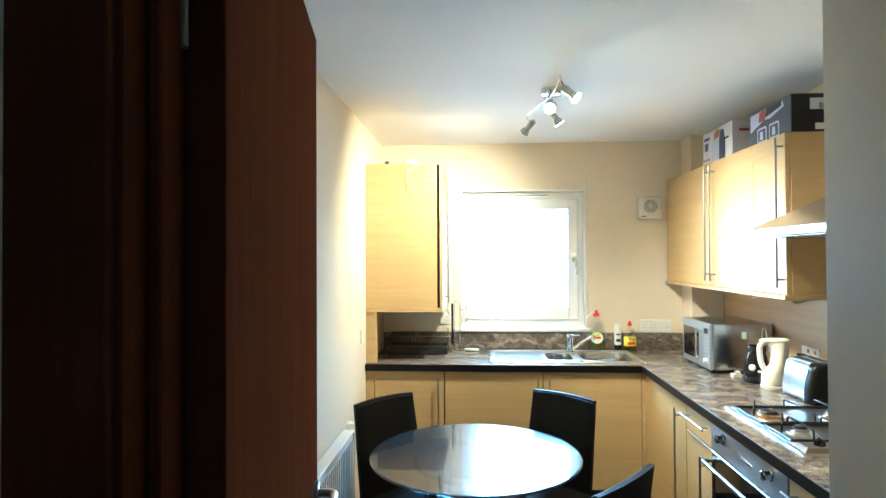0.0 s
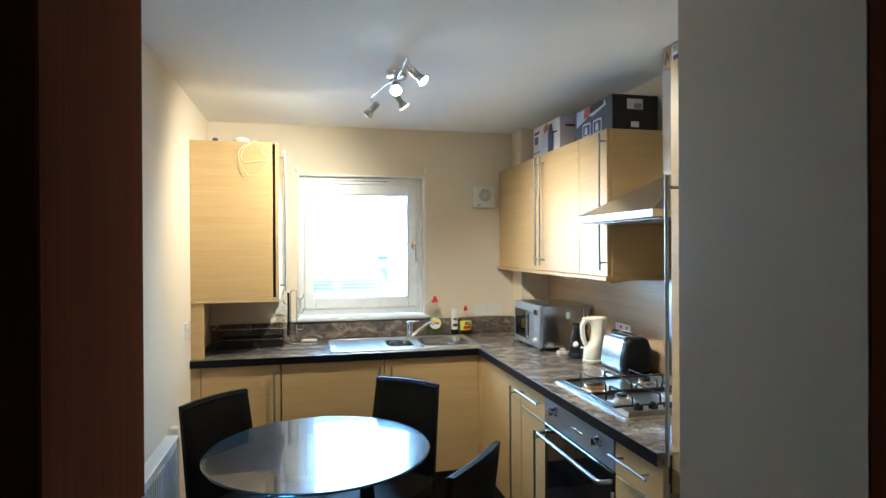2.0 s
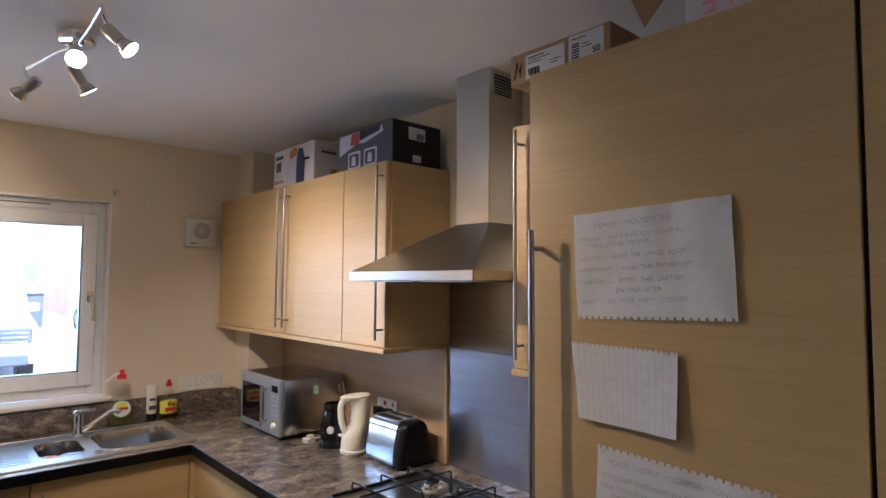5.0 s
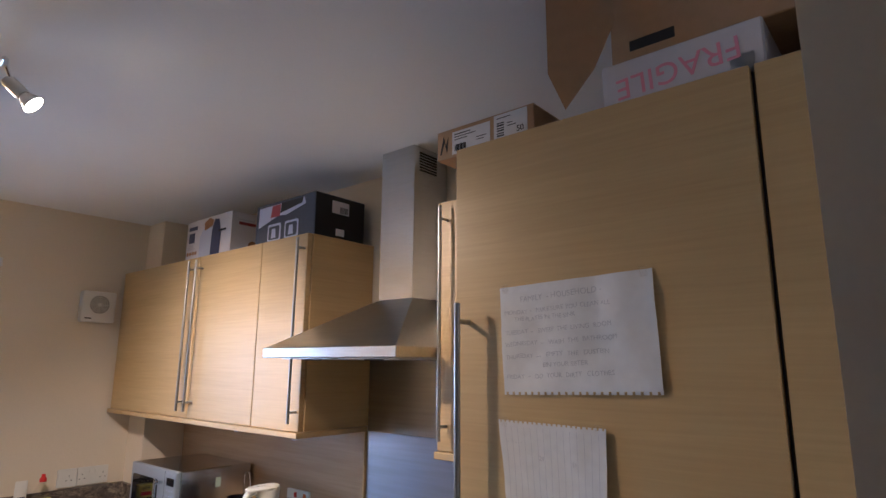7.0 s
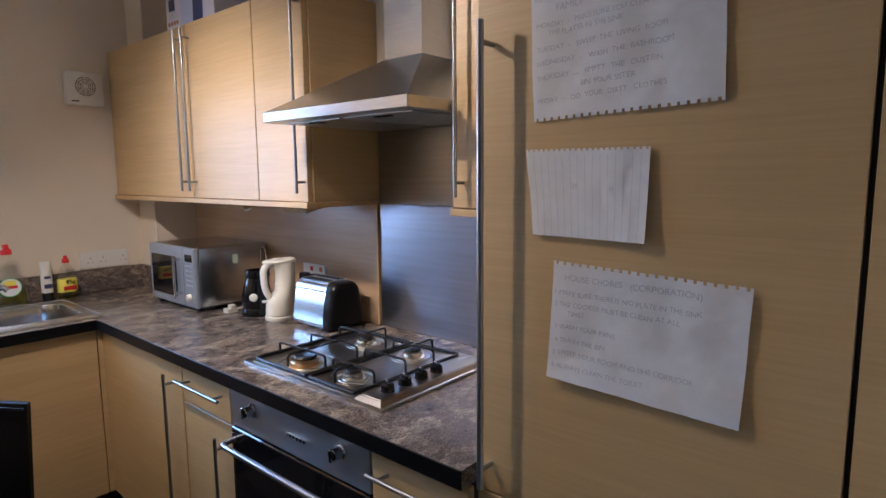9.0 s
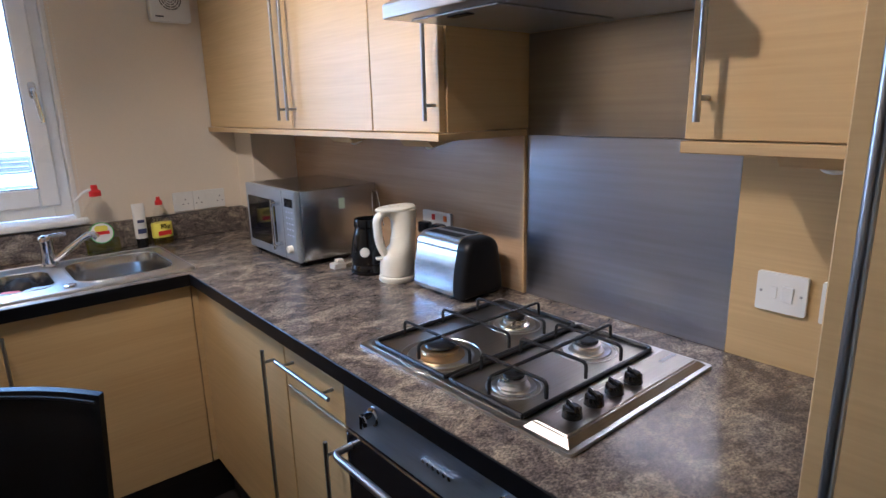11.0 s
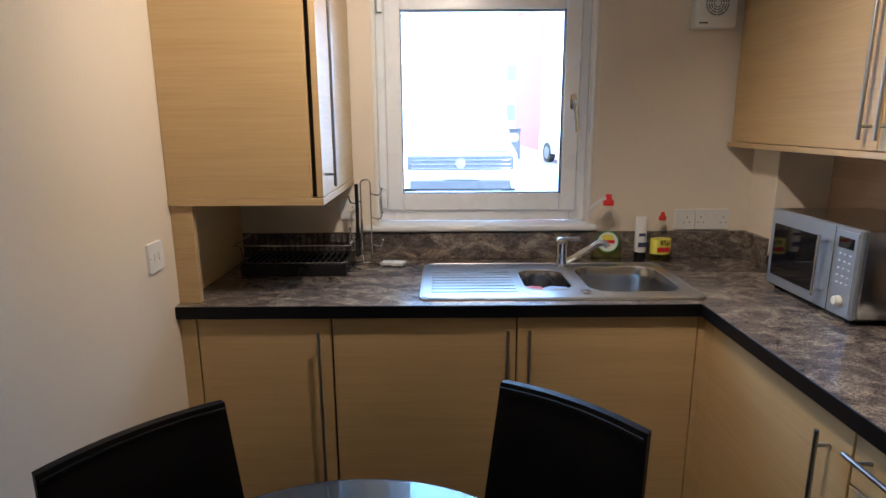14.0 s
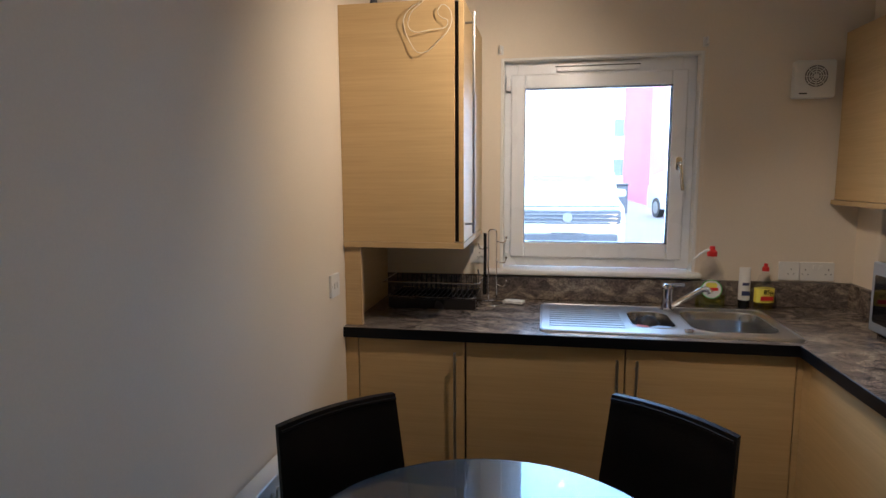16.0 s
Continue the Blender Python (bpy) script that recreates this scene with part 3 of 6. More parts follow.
DT, DB, YF, XF = 0.866, 0.192, 2.420, 1.680
for x0, x1, hx, words in ((0.115, 0.524, 0.492, "maple-veneer base cupboard beside the wall"), (0.531, 1.099, 1.070, "maple-veneer base cupboard under the drainer"), (1.104, 1.660, 1.137, "maple-veneer base cupboard under the sink bowls")):
    base_unit(words, (x0 - 0.001, YF + 0.022, 0.15), (x1 + 0.001, 2.98, 0.76 if x1 > 0.6 else 0.868), (0, -1, 0), [("door", (x0, YF, DB), (x1, YF + 0.019, DT), [((hx, YF, 0.205), (hx, YF, 0.832))])])
tagged(part("filler_panel", box((LEFT, YF + 0.002, DB), (0.110, YF + 0.021, DT), 0.001), MAPLE), "narrow maple filler strip beside the wall", "filler panel", "", "structure")
bm = box((1.6635, YF + 0.002, DB), (1.700, YF + 0.020, DT), 0.001)
box((XF + 0.002, 2.362, DB), (XF + 0.021, YF + 0.0015, DT), 0.001, bm)
tagged(part("corner_post", bm, MAPLE), "maple corner post where the two runs meet", "filler panel", "", "structure")
base_unit("maple-veneer corner base cupboard beside the drawers", (XF + 0.022, 1.748, 0.15), (2.28, 2.40, 0.868), (-1, 0, 0), [("door", (XF, 1.752, DB), (XF + 0.019, 2.358, DT), [((XF, 1.815, 0.205), (XF, 1.815, 0.825))])])
base_unit("narrow maple base unit with a drawer over a door", (XF + 0.022, 1.456, 0.15), (2.28, 1.746, 0.868), (-1, 0, 0), [
    ("drawer_front", (XF, 1.457, 0.748), (XF + 0.019, 1.747, DT), [((XF, 1.735, 0.820), (XF, 1.470, 0.820))]),
    ("door", (XF, 1.457, DB), (XF + 0.019, 1.747, 0.744), [((XF, 1.500, 0.205), (XF, 1.500, 0.702))])])
base_unit("narrow maple base unit with a drawer beside the oven", (XF + 0.022, 0.5895, 0.15), (2.28, 0.860, 0.868), (-1, 0, 0), [
    ("drawer_front", (XF, 0.5895, 0.748), (XF + 0.019, 0.859, DT), [((XF, 0.845, 0.818), (XF, 0.630, 0.818))]),
    ("door", (XF, 0.5895, DB), (XF + 0.019, 0.859, 0.744), [((XF, 0.822, 0.205), (XF, 0.822, 0.702))])])
structure("plinth", box((LEFT, YF + 0.065, 0.0), (XF + 0.065, YF + 0.083, 0.150)), PLINTH, "dark recessed plinth under the base units")
structure("plinth", box((XF + 0.065, -0.098, 0.0), (XF + 0.083, YF + 0.0645, 0.150)), PLINTH, "dark recessed plinth under the base units")

# the built-in oven
oven = thing("oven", (XF, 1.158, 0.15), "built-in stainless steel oven with a dark glass door", "oven")
OY0, OY1 = 0.863, 1.453
wbox("body", (XF + 0.022, OY0, 0.152), (2.24, OY1, 0.866), MATT_BLACK, oven)
panel = wbox("control_panel", (XF - 0.002, OY0 + 0.001, 0.752), (XF + 0.020, OY1 - 0.001, 0.867), OVEN_STEEL, oven, 0.002, "brushed steel control panel")
for y in (1.332, 0.960):
    k = part("knob", lathe([(0.021, 0), (0.020, 0.006), (0.015, 0.008), (0.014, 0.028), (0.012, 0.030)], seg=20), CHROME, panel, "chrome control knob", True)
    k.matrix_basis = pose(XF - 0.002 - oven.location[0], y - oven.location[1], 0.826 - 0.15, 0, -90, 0)
    part("grip", box((-0.016, -0.004, 0.024), (0.016, 0.004, 0.036), 0.002), CHROME, k)
wbox("display", (XF - 0.0035, 1.096, 0.822), (XF - 0.0015, 1.176, 0.838), OVEN_GLASS, panel, 0.0005, "small dark clock display")
for i in range(6):
    y = 1.170 - 0.0145 * i
    k = part("button", rod((XF - 0.002 - oven.location[0], y - oven.location[1], 0.656), (XF - 0.008 - oven.location[0], y - oven.location[1], 0.656), 0.0045, seg=10), CHROME, panel, "", True)
odoor = wbox("door", (XF - 0.004, OY0 + 0.002, 0.205), (XF + 0.020, OY1 - 0.002, 0.747), OVEN_GLASS, oven, 0.003, "black glass oven door")
o = oven.location
ends = [(XF - 0.004, OY1 - 0.020, 0.712), (XF - 0.050, OY1 - 0.022, 0.712), (XF - 0.050, OY0 + 0.022, 0.712), (XF - 0.004, OY0 + 0.020, 0.712)]
part("handle", tube(bend([[a - b for a, b in zip(p, o)] for p in ends], 0.025, 5), 0.0085, seg=12), SATIN, odoor, "curved steel towel-rail handle", True)
wbox("base_strip", (XF + 0.001, OY0 + 0.002, 0.155), (XF + 0.019, OY1 - 0.002, 0.200), STEEL, oven, 0.001)

# ---- wall units ----
UZ0, UZ1, UX = 1.372, 2.045, 2.000


def wall_unit(label, y0, y1, door_spans, body_to):
    u = thing("wall_unit", (UX, (y0 + y1) / 2, 1.354), label, "cabinet", group="wall units")
    wbox("body", (UX + 0.021, y0, UZ0 + 0.001), (RIGHT - 0.001, body_to, UZ1), MAPLE, u, 0.001)
    wbox("base_board", (UX - 0.012, y0 - 0.004 if y0 > 1 else y0, 1.3535), (RIGHT - 0.0105 if y0 > 1 else RIGHT - 0.0105, body_to, UZ0), MAPLE_EDGE, u, 0.0015, "maple pelmet board")
    for a, b, hy in door_spans:
        d = wbox("door", (UX, a, UZ0 + 0.002), (UX + 0.019, b, UZ1), MAPLE, u, 0.0015)
        o = u.location
        bar_handle(d, [p - q for p, q in zip((UX, hy, 1.402), o)], [p - q for p, q in zip((UX, hy, 2.025), o)], (-1, 0, 0))
    return u


wall_unit("single maple wall unit next to the cooker hood", 1.483, 1.768, [(1.488, 1.767, 1.503)], 1.768)
wide = wall_unit("wide two-door maple wall unit in the corner", 1.770, 2.848, [(1.771, 2.241, 2.211), (2.245, 3.016, 2.275)], 2.848)
wbox("end_panel", (UX + 0.0205, 2.852, 1.3535), (2.099, 3.018, UZ1), MAPLE, wide, 0.001)
wbox("base_board", (UX - 0.012, 2.8485, 1.3535), (UX + 0.020, 3.020, UZ0), MAPLE_EDGE, wide, 0.001)
wall_unit("single maple wall unit beside the tall unit", 0.592, 0.888, [(0.593, 0.887, 0.855)], 0.888)

for x, y in ((2.16, 2.12), (2.16, 1.72), (2.16, 0.72)):
    l = thing("cabinet_light", (x, y, 1.353), "slim pale wooden wedge-shaped light under the wall unit, off", "light", group="cabinet lights")
    m = pose(0, 0, 0, 90, 0, 0)
    part("housing", prism([(-0.07, 0.0), (0.07, 0.0), (0.07, -0.006), (-0.045, -0.026)], -0.065, 0.065, m=m), MAPLE_EDGE, l)
    part("lens", rod((0.012, 0, -0.0135), (0.016, 0, -0.0185), 0.03, seg=20), WHITE_PLASTIC, l, "round frosted lens", True)

# wall cupboard on the west wall, its door a little ajar
cup = thing("wall_cupboard", (0.28, 2.73, 1.214), "deep maple wall cupboard with its door slightly ajar", "cabinet")
CX = 0.487
wbox("body", (LEFT + 0.001, 2.447, 1.236), (CX - 0.001, BACK - 0.001, 2.092), MAPLE, cup, 0.001)
wbox("side_panel", (LEFT + 0.001, 2.428, 1.236), (CX, 2.4465, 2.094), MAPLE, cup, 0.001, "broad maple side panel")
wbox("base_board", (LEFT + 0.001, 2.424, 1.2135), (0.522, BACK - 0.001, 1.235), MAPLE_EDGE, cup, 0.0015, "maple pelmet board")
cdoor = part("door", box((0.0, 0.0, 0.0), (0.019, 0.592, 0.856), 0.0015), MAPLE, cup)
cdoor.matrix_basis = pose(0.502 - 0.28, 2.430 - 2.73, 0.024, 0, 0, 0.0)
bar_handle(cdoor, (0.019, 0.035, 0.030), (0.019, 0.035, 0.815), (1, 0, 0))
# black block fills the opening in place of its shade
wbox("gap_shade", (CX - 0.0005, 2.450, 1.238), (0.501, BACK - 0.003, 2.090), MATT_BLACK, cup, 0.0, "black filling painted as the shade behind the door")

# tall unit with paper notes on it
tall = thing("tall_unit", (2.0, 0.30, 0.0), "tall maple fridge housing with long bar handles", "cabinet")
wbox("body", (TX + 0.022, 0.0185, 0.15), (RIGHT - 0.001, 0.588, 2.040), MAPLE, tall, 0.001)
up = wbox("door", (TX, 0.0190, 0.862), (TX + 0.019, 0.588, 2.045), MAPLE, tall, 0.0015)
low = wbox("door", (TX, 0.0190, DB), (TX + 0.019, 0.588, 0.857), MAPLE, tall, 0.0015)
o = tall.location
bar_handle(up, [a - b for a, b in zip((TX, 0.556, 0.884), o)], [a - b for a, b in zip((TX, 0.556, 1.712), o)], (-1, 0, 0), 0.036, 0.0062)
bar_handle(low, [a - b for a, b in zip((TX, 0.556, 0.205), o)], [a - b for a, b in zip((TX, 0.556, 0.835), o)], (-1, 0, 0), 0.036, 0.0062)
filler = tagged(part("filler_panel", box((TX + 0.002, -0.0665, 0.15), (RIGHT - 0.001, 0.0120, 2.045), 0.001), MAPLE), "maple end panel between the fridge housing and the wall", "filler panel", "", "structure")
# no real trim: black paints the shade between door and end panel
structure("trim", box((TX + 0.012, 0.0125, 0.15), (RIGHT - 0.002, 0.0180, 2.038)), MATT_BLACK, "black strip standing in for the shaded gap beside the fridge housing")

# ---- sink and tap ----
sink = thing("sink", ((SX0 + SX1) / 2, (SY0 + SY1) / 2, WT), "stainless steel one-and-a-half bowl sink with a ridged drainer", "sink")
SL, SW = (SX1 - SX0) / 2, (SY1 - SY0) / 2


big = round_rect(0.105, -0.165, 0.405, 0.165, 0.075, 8)
small = round_rect(-0.105, -0.135, 0.052, 0.120, 0.055, 8)
outer = round_rect(-SL, -SW, SL, SW, 0.035, 6)
plate = filled(outer, (big, small), 0.0065)
n = len(outer)
a = [plate.verts.new((x, y, 0.0065)) for x, y in outer]
b = [plate.verts.new((x * 1.006, y * 1.01, 0.0008)) for x, y in outer]
for i in range(n):
    plate.faces.new((a[i], a[(i + 1) % n], b[(i + 1) % n], b[i]))
bmesh.ops.remove_doubles(plate, verts=plate.verts, dist=0.0003)
part("drainer_plate", plate, SINK_STEEL, sink)


def bowl(loop, deep, cx, cy):
    bm = bmesh.new()
    rings = []
    for s, z in ((1.0, 0.0065), (0.975, -0.004), (0.945, -0.03), (0.93, -deep + 0.04), (0.87, -deep + 0.012), (0.70, -deep), (0.12, -deep - 0.006)):
        rings.append([bm.verts.new((cx + (x - cx) * s, cy + (y - cy) * s, z)) for x, y in loop])
    for p, q in zip(rings, rings[1:]):
        for i in range(len(loop)):
            bm.faces.new((p[i], p[(i + 1) % len(loop)], q[(i + 1) % len(loop)], q[i]))
    bm.faces.new(rings[-1])
    return bm


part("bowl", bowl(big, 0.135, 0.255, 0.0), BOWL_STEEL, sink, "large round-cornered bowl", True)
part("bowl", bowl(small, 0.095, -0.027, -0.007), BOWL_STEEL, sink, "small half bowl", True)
for i in range(9):
    y = -0.150 + 0.035 * i
    part("ridge", prism(round_rect(-0.415, y - 0.006, -0.135, y + 0.006, 0.0055, 3), 0.0060, 0.0086), SINK_STEEL, sink)
for loop, cx in ((big, 0.255), (small, -0.027)):
    part("bowl_rim", tube([(x, y, 0.0072) for x, y in [(cx + (p - cx) * 1.03, q * 1.03) for p, q in loop]], 0.0024, seg=6, closed=True), SINK_STEEL, sink, "rolled rim", True)
part("rolled_edge", tube([(x * 0.985, y * 0.97, 0.0062) for x, y in outer], 0.0034, seg=6, closed=True), SINK_STEEL, sink, "rolled outer edge", True)
part("overflow_knob", lathe([(0.019, 0.006), (0.018, 0.012), (0.010, 0.014)], (0.082, -0.170, 0)), CHROME, sink, "round chrome waste control", True)

tap = thing("tap", (1.322, 2.852, WT + 0.0065), "chrome mixer tap with a slanting swivel spout", "tap")
part("body", lathe([(0.0285, 0), (0.028, 0.005), (0.0235, 0.009), (0.0225, 0.045), (0.0225, 0.084), (0.0245, 0.088), (0.0245, 0.098), (0.021, 0.107), (0.012, 0.112), (0.003, 0.113)]), CHROME, tap, smooth=True)
bm = tube(bend([(0.0, 0.0, 0.102), (0.020, -0.006, 0.108), (0.062, -0.020, 0.112)], 0.015), 0.0075, seg=10)
for v in bm.verts:
    v.co.y *= 1.25
part("lever", bm, CHROME, tap, "flat chrome lever", True)
part("spout", tube(bend([(0.012, -0.006, 0.020), (0.036, -0.020, 0.036), (0.118, -0.070, 0.104), (0.136, -0.080, 0.108), (0.146, -0.086, 0.092)], 0.014), 0.0115, seg=14), CHROME, tap, "slanting chrome spout", True)

cloth = bmesh.new()
bmesh.ops.create_icosphere(cloth, subdivisions=3, radius=0.05)
for v in cloth.verts:
    v.co = Vector((v.co.x * 1.1, v.co.y * 0.8, max(-0.02, v.co.z * 0.45))) * (1 + 0.35 * noise.noise(v.co * 30))
ob = tagged(part("dishcloth", cloth, BLUE_CLOTH, smooth=True), "crumpled pale blue dishcloth in the half bowl", "cloth")
ob.location = (1.258, 2.610, 0.885)
sponge = bmesh.new()
bmesh.ops.create_icosphere(sponge, subdivisions=3, radius=0.04)
for v in sponge.verts:
    v.co *= 1 + 0.25 * noise.noise(v.co * 60)
ob = tagged(part("scourer", sponge, MATT_BLACK, smooth=True), "round dark wire scourer in the half bowl", "scourer")
ob.location = (1.222, 2.675, 0.890)
rag = bmesh.new()
bmesh.ops.create_icosphere(rag, subdivisions=3, radius=0.035)
for v in rag.verts:
    v.co = Vector((v.co.x * 1.3, v.co.y * 0.9, v.co.z * 0.6)) * (1 + 0.3 * noise.noise(v.co * 40))
ob = tagged(part("dishcloth", rag, RED_CLOTH, smooth=True), "crumpled red dishcloth in the half bowl", "cloth")
ob.location = (1.182, 2.618, 0.886)

# ---- bottles by the sink ----


def bottle(label, at, r, h, oval, liquid, fill, cap_h, tag_mat, tag_z, turn):
    t = thing("dish_soap_bottle", at, label, "bottle", turn)
    part("bottle", lathe([(r * 0.92, 0), (r, 0.006), (r, h * 0.45), (r * 0.80, h * 0.60), (r * 0.86, h * 0.70), (r * 0.60, h * 0.88), (r * 0.34, h * 0.93), (r * 0.34, h)], oval=oval), CLEAR_PLASTIC, t, "clear plastic bottle", True)
    part("soap", lathe([(r * 0.88, 0.003), (r * 0.95, 0.008), (r * 0.95, fill)], oval=oval * 0.97), liquid, t, "washing-up liquid", True)
    part("cap", lathe([(r * 0.34, h), (r * 0.34, h + cap_h * 0.45), (r * 0.20, h + cap_h * 0.6), (r * 0.18, h + cap_h)], oval=1.0), RED, t, "red push-pull cap", True)
    return t, part("label", lathe([(r * 1.012, tag_z), (r * 1.012, tag_z + h * 0.36), (r * 1.004, tag_z + h * 0.362)], oval=oval * 1.01), tag_mat, t, "printed front label", True)


t, tagpart = bottle("clear bottle of green washing-up liquid by the sink", (1.510, 2.930, WT), 0.060, 0.228, 0.58, GREEN_SOAP, 0.062, 0.042, CLEAR_PLASTIC, 0.050, -8)
bm = rod((0, -0.0355, 0.092), (0, -0.0375, 0.092), 0.038, seg=28)
part("badge_sky", prism(round_rect(-0.022, 0.006, 0.022, 0.028, 0.010), 0, 0.0008, m=facing("-y", (0, -0.0376, 0.092))), YELLOW, tagpart, "yellow crescent")
part("badge", bm, WHITE_PLASTIC, tagpart, "round white label")
part("badge_band", box((-0.026, -0.0390, 0.086), (0.026, -0.0370, 0.099), 0.001), RED, tagpart, "red name band")
part("badge_rim", tube([(0.039 * math.cos(k * 0.2244), -0.0370, 0.092 + 0.039 * math.sin(k * 0.2244)) for k in range(28)], 0.0020, seg=5, closed=True), plain("leaf_green", (0.10, 0.42, 0.08), 0.4), tagpart, "green rim")
nozzle = part("nozzle", tube(bend([(0.0, 0, 0.252), (-0.03, -0.01, 0.252), (-0.070, -0.02, 0.215)], 0.02), 0.005), WHITE_PLASTIC, t, "white pour spout", True)
t, tagpart = bottle("small clear bottle of yellow washing-up liquid", (1.732, 2.955, WT), 0.041, 0.165, 0.60, YELLOW_SOAP, 0.080, 0.032, YELLOW, 0.032, 8)
part("price", lettering("85p", 0.026, facing("-y", (0.004, -0.0268, 0.078))), BLACK_PLASTIC, tagpart, "black printed price")
part("name_band", box((-0.026, -0.0268, 0.042), (0.026, -0.0240, 0.060), 0.0005), RED, tagpart, "red name band")
t = thing("hand_cream_tube", (1.655, 2.965, WT), "white squeeze tube standing on its black cap", "tube")
t.scale = (1.06, 1.06, 1.18)
part("cap", lathe([(0.020, 0), (0.020, 0.030), (0.018, 0.032)]), BLACK_PLASTIC, t, "black screw cap", True)
bm = bmesh.new()
rings = []
for z, rx, ry in ((0.032, 0.021, 0.021), (0.06, 0.022, 0.020), (0.11, 0.022, 0.012), (0.140, 0.022, 0.004), (0.150, 0.022, 0.0015)):
    rings.append([bm.verts.new((rx * math.cos(k * math.pi / 12), ry * math.sin(k * math.pi / 12), z)) for k in range(24)])
for p, q in zip(rings, rings[1:]):
    for i in range(24):
        bm.faces.new((p[i], p[(i + 1) % 24], q[(i + 1) % 24], q[i]))
bm.faces.new(rings[0][::-1])
bm.faces.new(rings[-1])
body = part("tube", bm, WHITE_PLASTIC, t, "white plastic tube", True)
part("print_band", box((-0.015, -0.0225, 0.050), (0.015, -0.0205, 0.066)), BLUE_PRINT, body, "dark printed band")
part("print_band", box((-0.012, -0.0185, 0.086), (0.012, -0.0160, 0.096)), BLUE_PRINT, body, "dark printed band")

# ---- drying rack and mug tree ----
rack = thing("dish_rack", (0.335, 2.845, WT), "black wire dish rack with a drip tray", "dish rack")
bm = prism(round_rect(-0.19, -0.10, 0.19, 0.12, 0.02), 0.001, 0.006)
for lo, hi in (((-0.19, -0.10, 0.004), (0.19, -0.094, 0.045)), ((-0.19, 0.114, 0.004), (0.19, 0.12, 0.045)), ((-0.19, -0.094, 0.004), (-0.184, 0.114, 0.045)), ((0.184, -0.094, 0.004), (0.19, 0.114, 0.045))):
    box(lo, hi, 0.001, bm)
part("drip_tray", bm, BLACK_PLASTIC, rack, "black plastic drip tray")
for z, g in ((0.052, 0.0), (0.118, 0.018)):
    part("rim", tube(bend([(-0.19 - g, -0.10 - g, z), (0.19 + g, -0.10 - g, z), (0.19 + g, 0.12, z), (-0.19 - g, 0.12, z), (-0.19 - g, -0.10 - g, z)], 0.02), 0.003, seg=6), CHROME, rack, "bright steel rim wire", True)
for i in range(17):
    x = -0.18 + 0.0225 * i
    part("wire", tube(bend([(x, -0.112, 0.112), (x, -0.085, 0.052), (x, 0.02, 0.048), (x, 0.02, 0.135), (x, 0.034, 0.135), (x, 0.034, 0.048), (x, 0.115, 0.050), (x, 0.118, 0.116)], 0.008, 3), 0.0017, seg=5), MATT_BLACK, rack)
tree = thing("mug_tree", (0.585, 2.885, WT), "tall chrome wire mug tree with a black spatula hung on it", "mug tree")
part("base_ring", tube([(0.055 * math.cos(k * 0.2618), 0.055 * math.sin(k * 0.2618), 0.004) for k in range(24)], 0.003, seg=6, closed=True), CHROME, tree, smooth=True)
part("stem", tube(bend([(-0.018, 0, 0.004), (-0.018, 0, 0.335), (0.018, 0, 0.335), (0.018, 0, 0.004)], 0.017, 6), 0.003, seg=7), CHROME, tree, smooth=True)
for z, d in ((0.285, 1), (0.255, -1), (0.195, 1), (0.135, -1), (0.09, 1), (0.075, -1)):
    arm = part("hook", tube(bend([(0.018 * d, 0, z), (0.040 * d, -0.005, z - 0.008), (0.055 * d, -0.01, z - 0.006), (0.062 * d, -0.012, z + 0.016)], 0.012), 0.0026, seg=6), CHROME, tree, smooth=True)
    bm = bmesh.new()
    bmesh.ops.create_icosphere(bm, subdivisions=2, radius=0.0048, matrix=Matrix.Translation((0.062 * d, -0.012, z + 0.018)))
    part("hook_ball", bm, CHROME, arm, smooth=True)
spat = thing("spatula", (0.553, 2.872, WT + 0.045), "black plastic spatula hanging on the mug tree", "spatula")
part("handle", tube([(0, 0, 0.085), (0.001, 0, 0.18), (0, 0, 0.275)], 0.007, seg=8), BLACK_PLASTIC, spat, smooth=True)
part("blade", prism(round_rect(-0.018, -0.03, 0.018, 0.062, 0.012), -0.002, 0.002, m=pose(0, 0, 0.03, 90, 0, 70)), BLACK_PLASTIC, spat)
pack = bmesh.new()
bmesh.ops.create_grid(pack, x_segments=8, y_segments=5, size=0.5)
for v in pack.verts:
    v.co = Vector((v.co.x * 0.09, v.co.y * 0.045, 0.006 + 0.006 * noise.noise(v.co * 5)))
top = bmesh.ops.extrude_face_region(pack, geom=list(pack.faces))
bmesh.ops.translate(pack, verts=[e for e in top["geom"] if isinstance(e, bmesh.types.BMVert)], vec=(0, 0, 0.010))
ob = tagged(part("clip_peg", pack, WHITE_PLASTIC, smooth=True), "small white plastic clip lying on the worktop", "clip")
ob.location, ob.rotation_euler = (0.680, 2.905, WT - 0.001), (0, 0, -0.3)

# ---- microwave ----
mw = thing("microwave", (1.960, 2.400, WT), "brushed steel microwave oven with a dark glass door", "microwave")
MX, MY0, MY1, MZ0, MZ1 = 0.018, -0.205, 0.205, 0.016, 0.262
part("body", box((MX, MY0, MZ0), (0.325, MY1, MZ1), 0.004), STEEL, mw, "brushed steel casing")
front = part("front_frame", box((0.0, MY0, MZ0), (MX - 0.0005, MY1, MZ1), 0.004), SILVER_FRONT, mw, "silver front frame")
part("door_glass", prism(round_rect(-0.160, 0.046, 0.066, 0.214, 0.008), 0.0, 0.003, m=facing("-x", (0.0, 0.02, 0.004))), OVEN_GLASS, front, "dark door glass")
part("door_gap", box((-0.0006, -0.1085, MZ0 + 0.004), (0.0005, -0.1060, MZ1 - 0.004)), BLACK_EDGE, front, "dark gap beside the door")
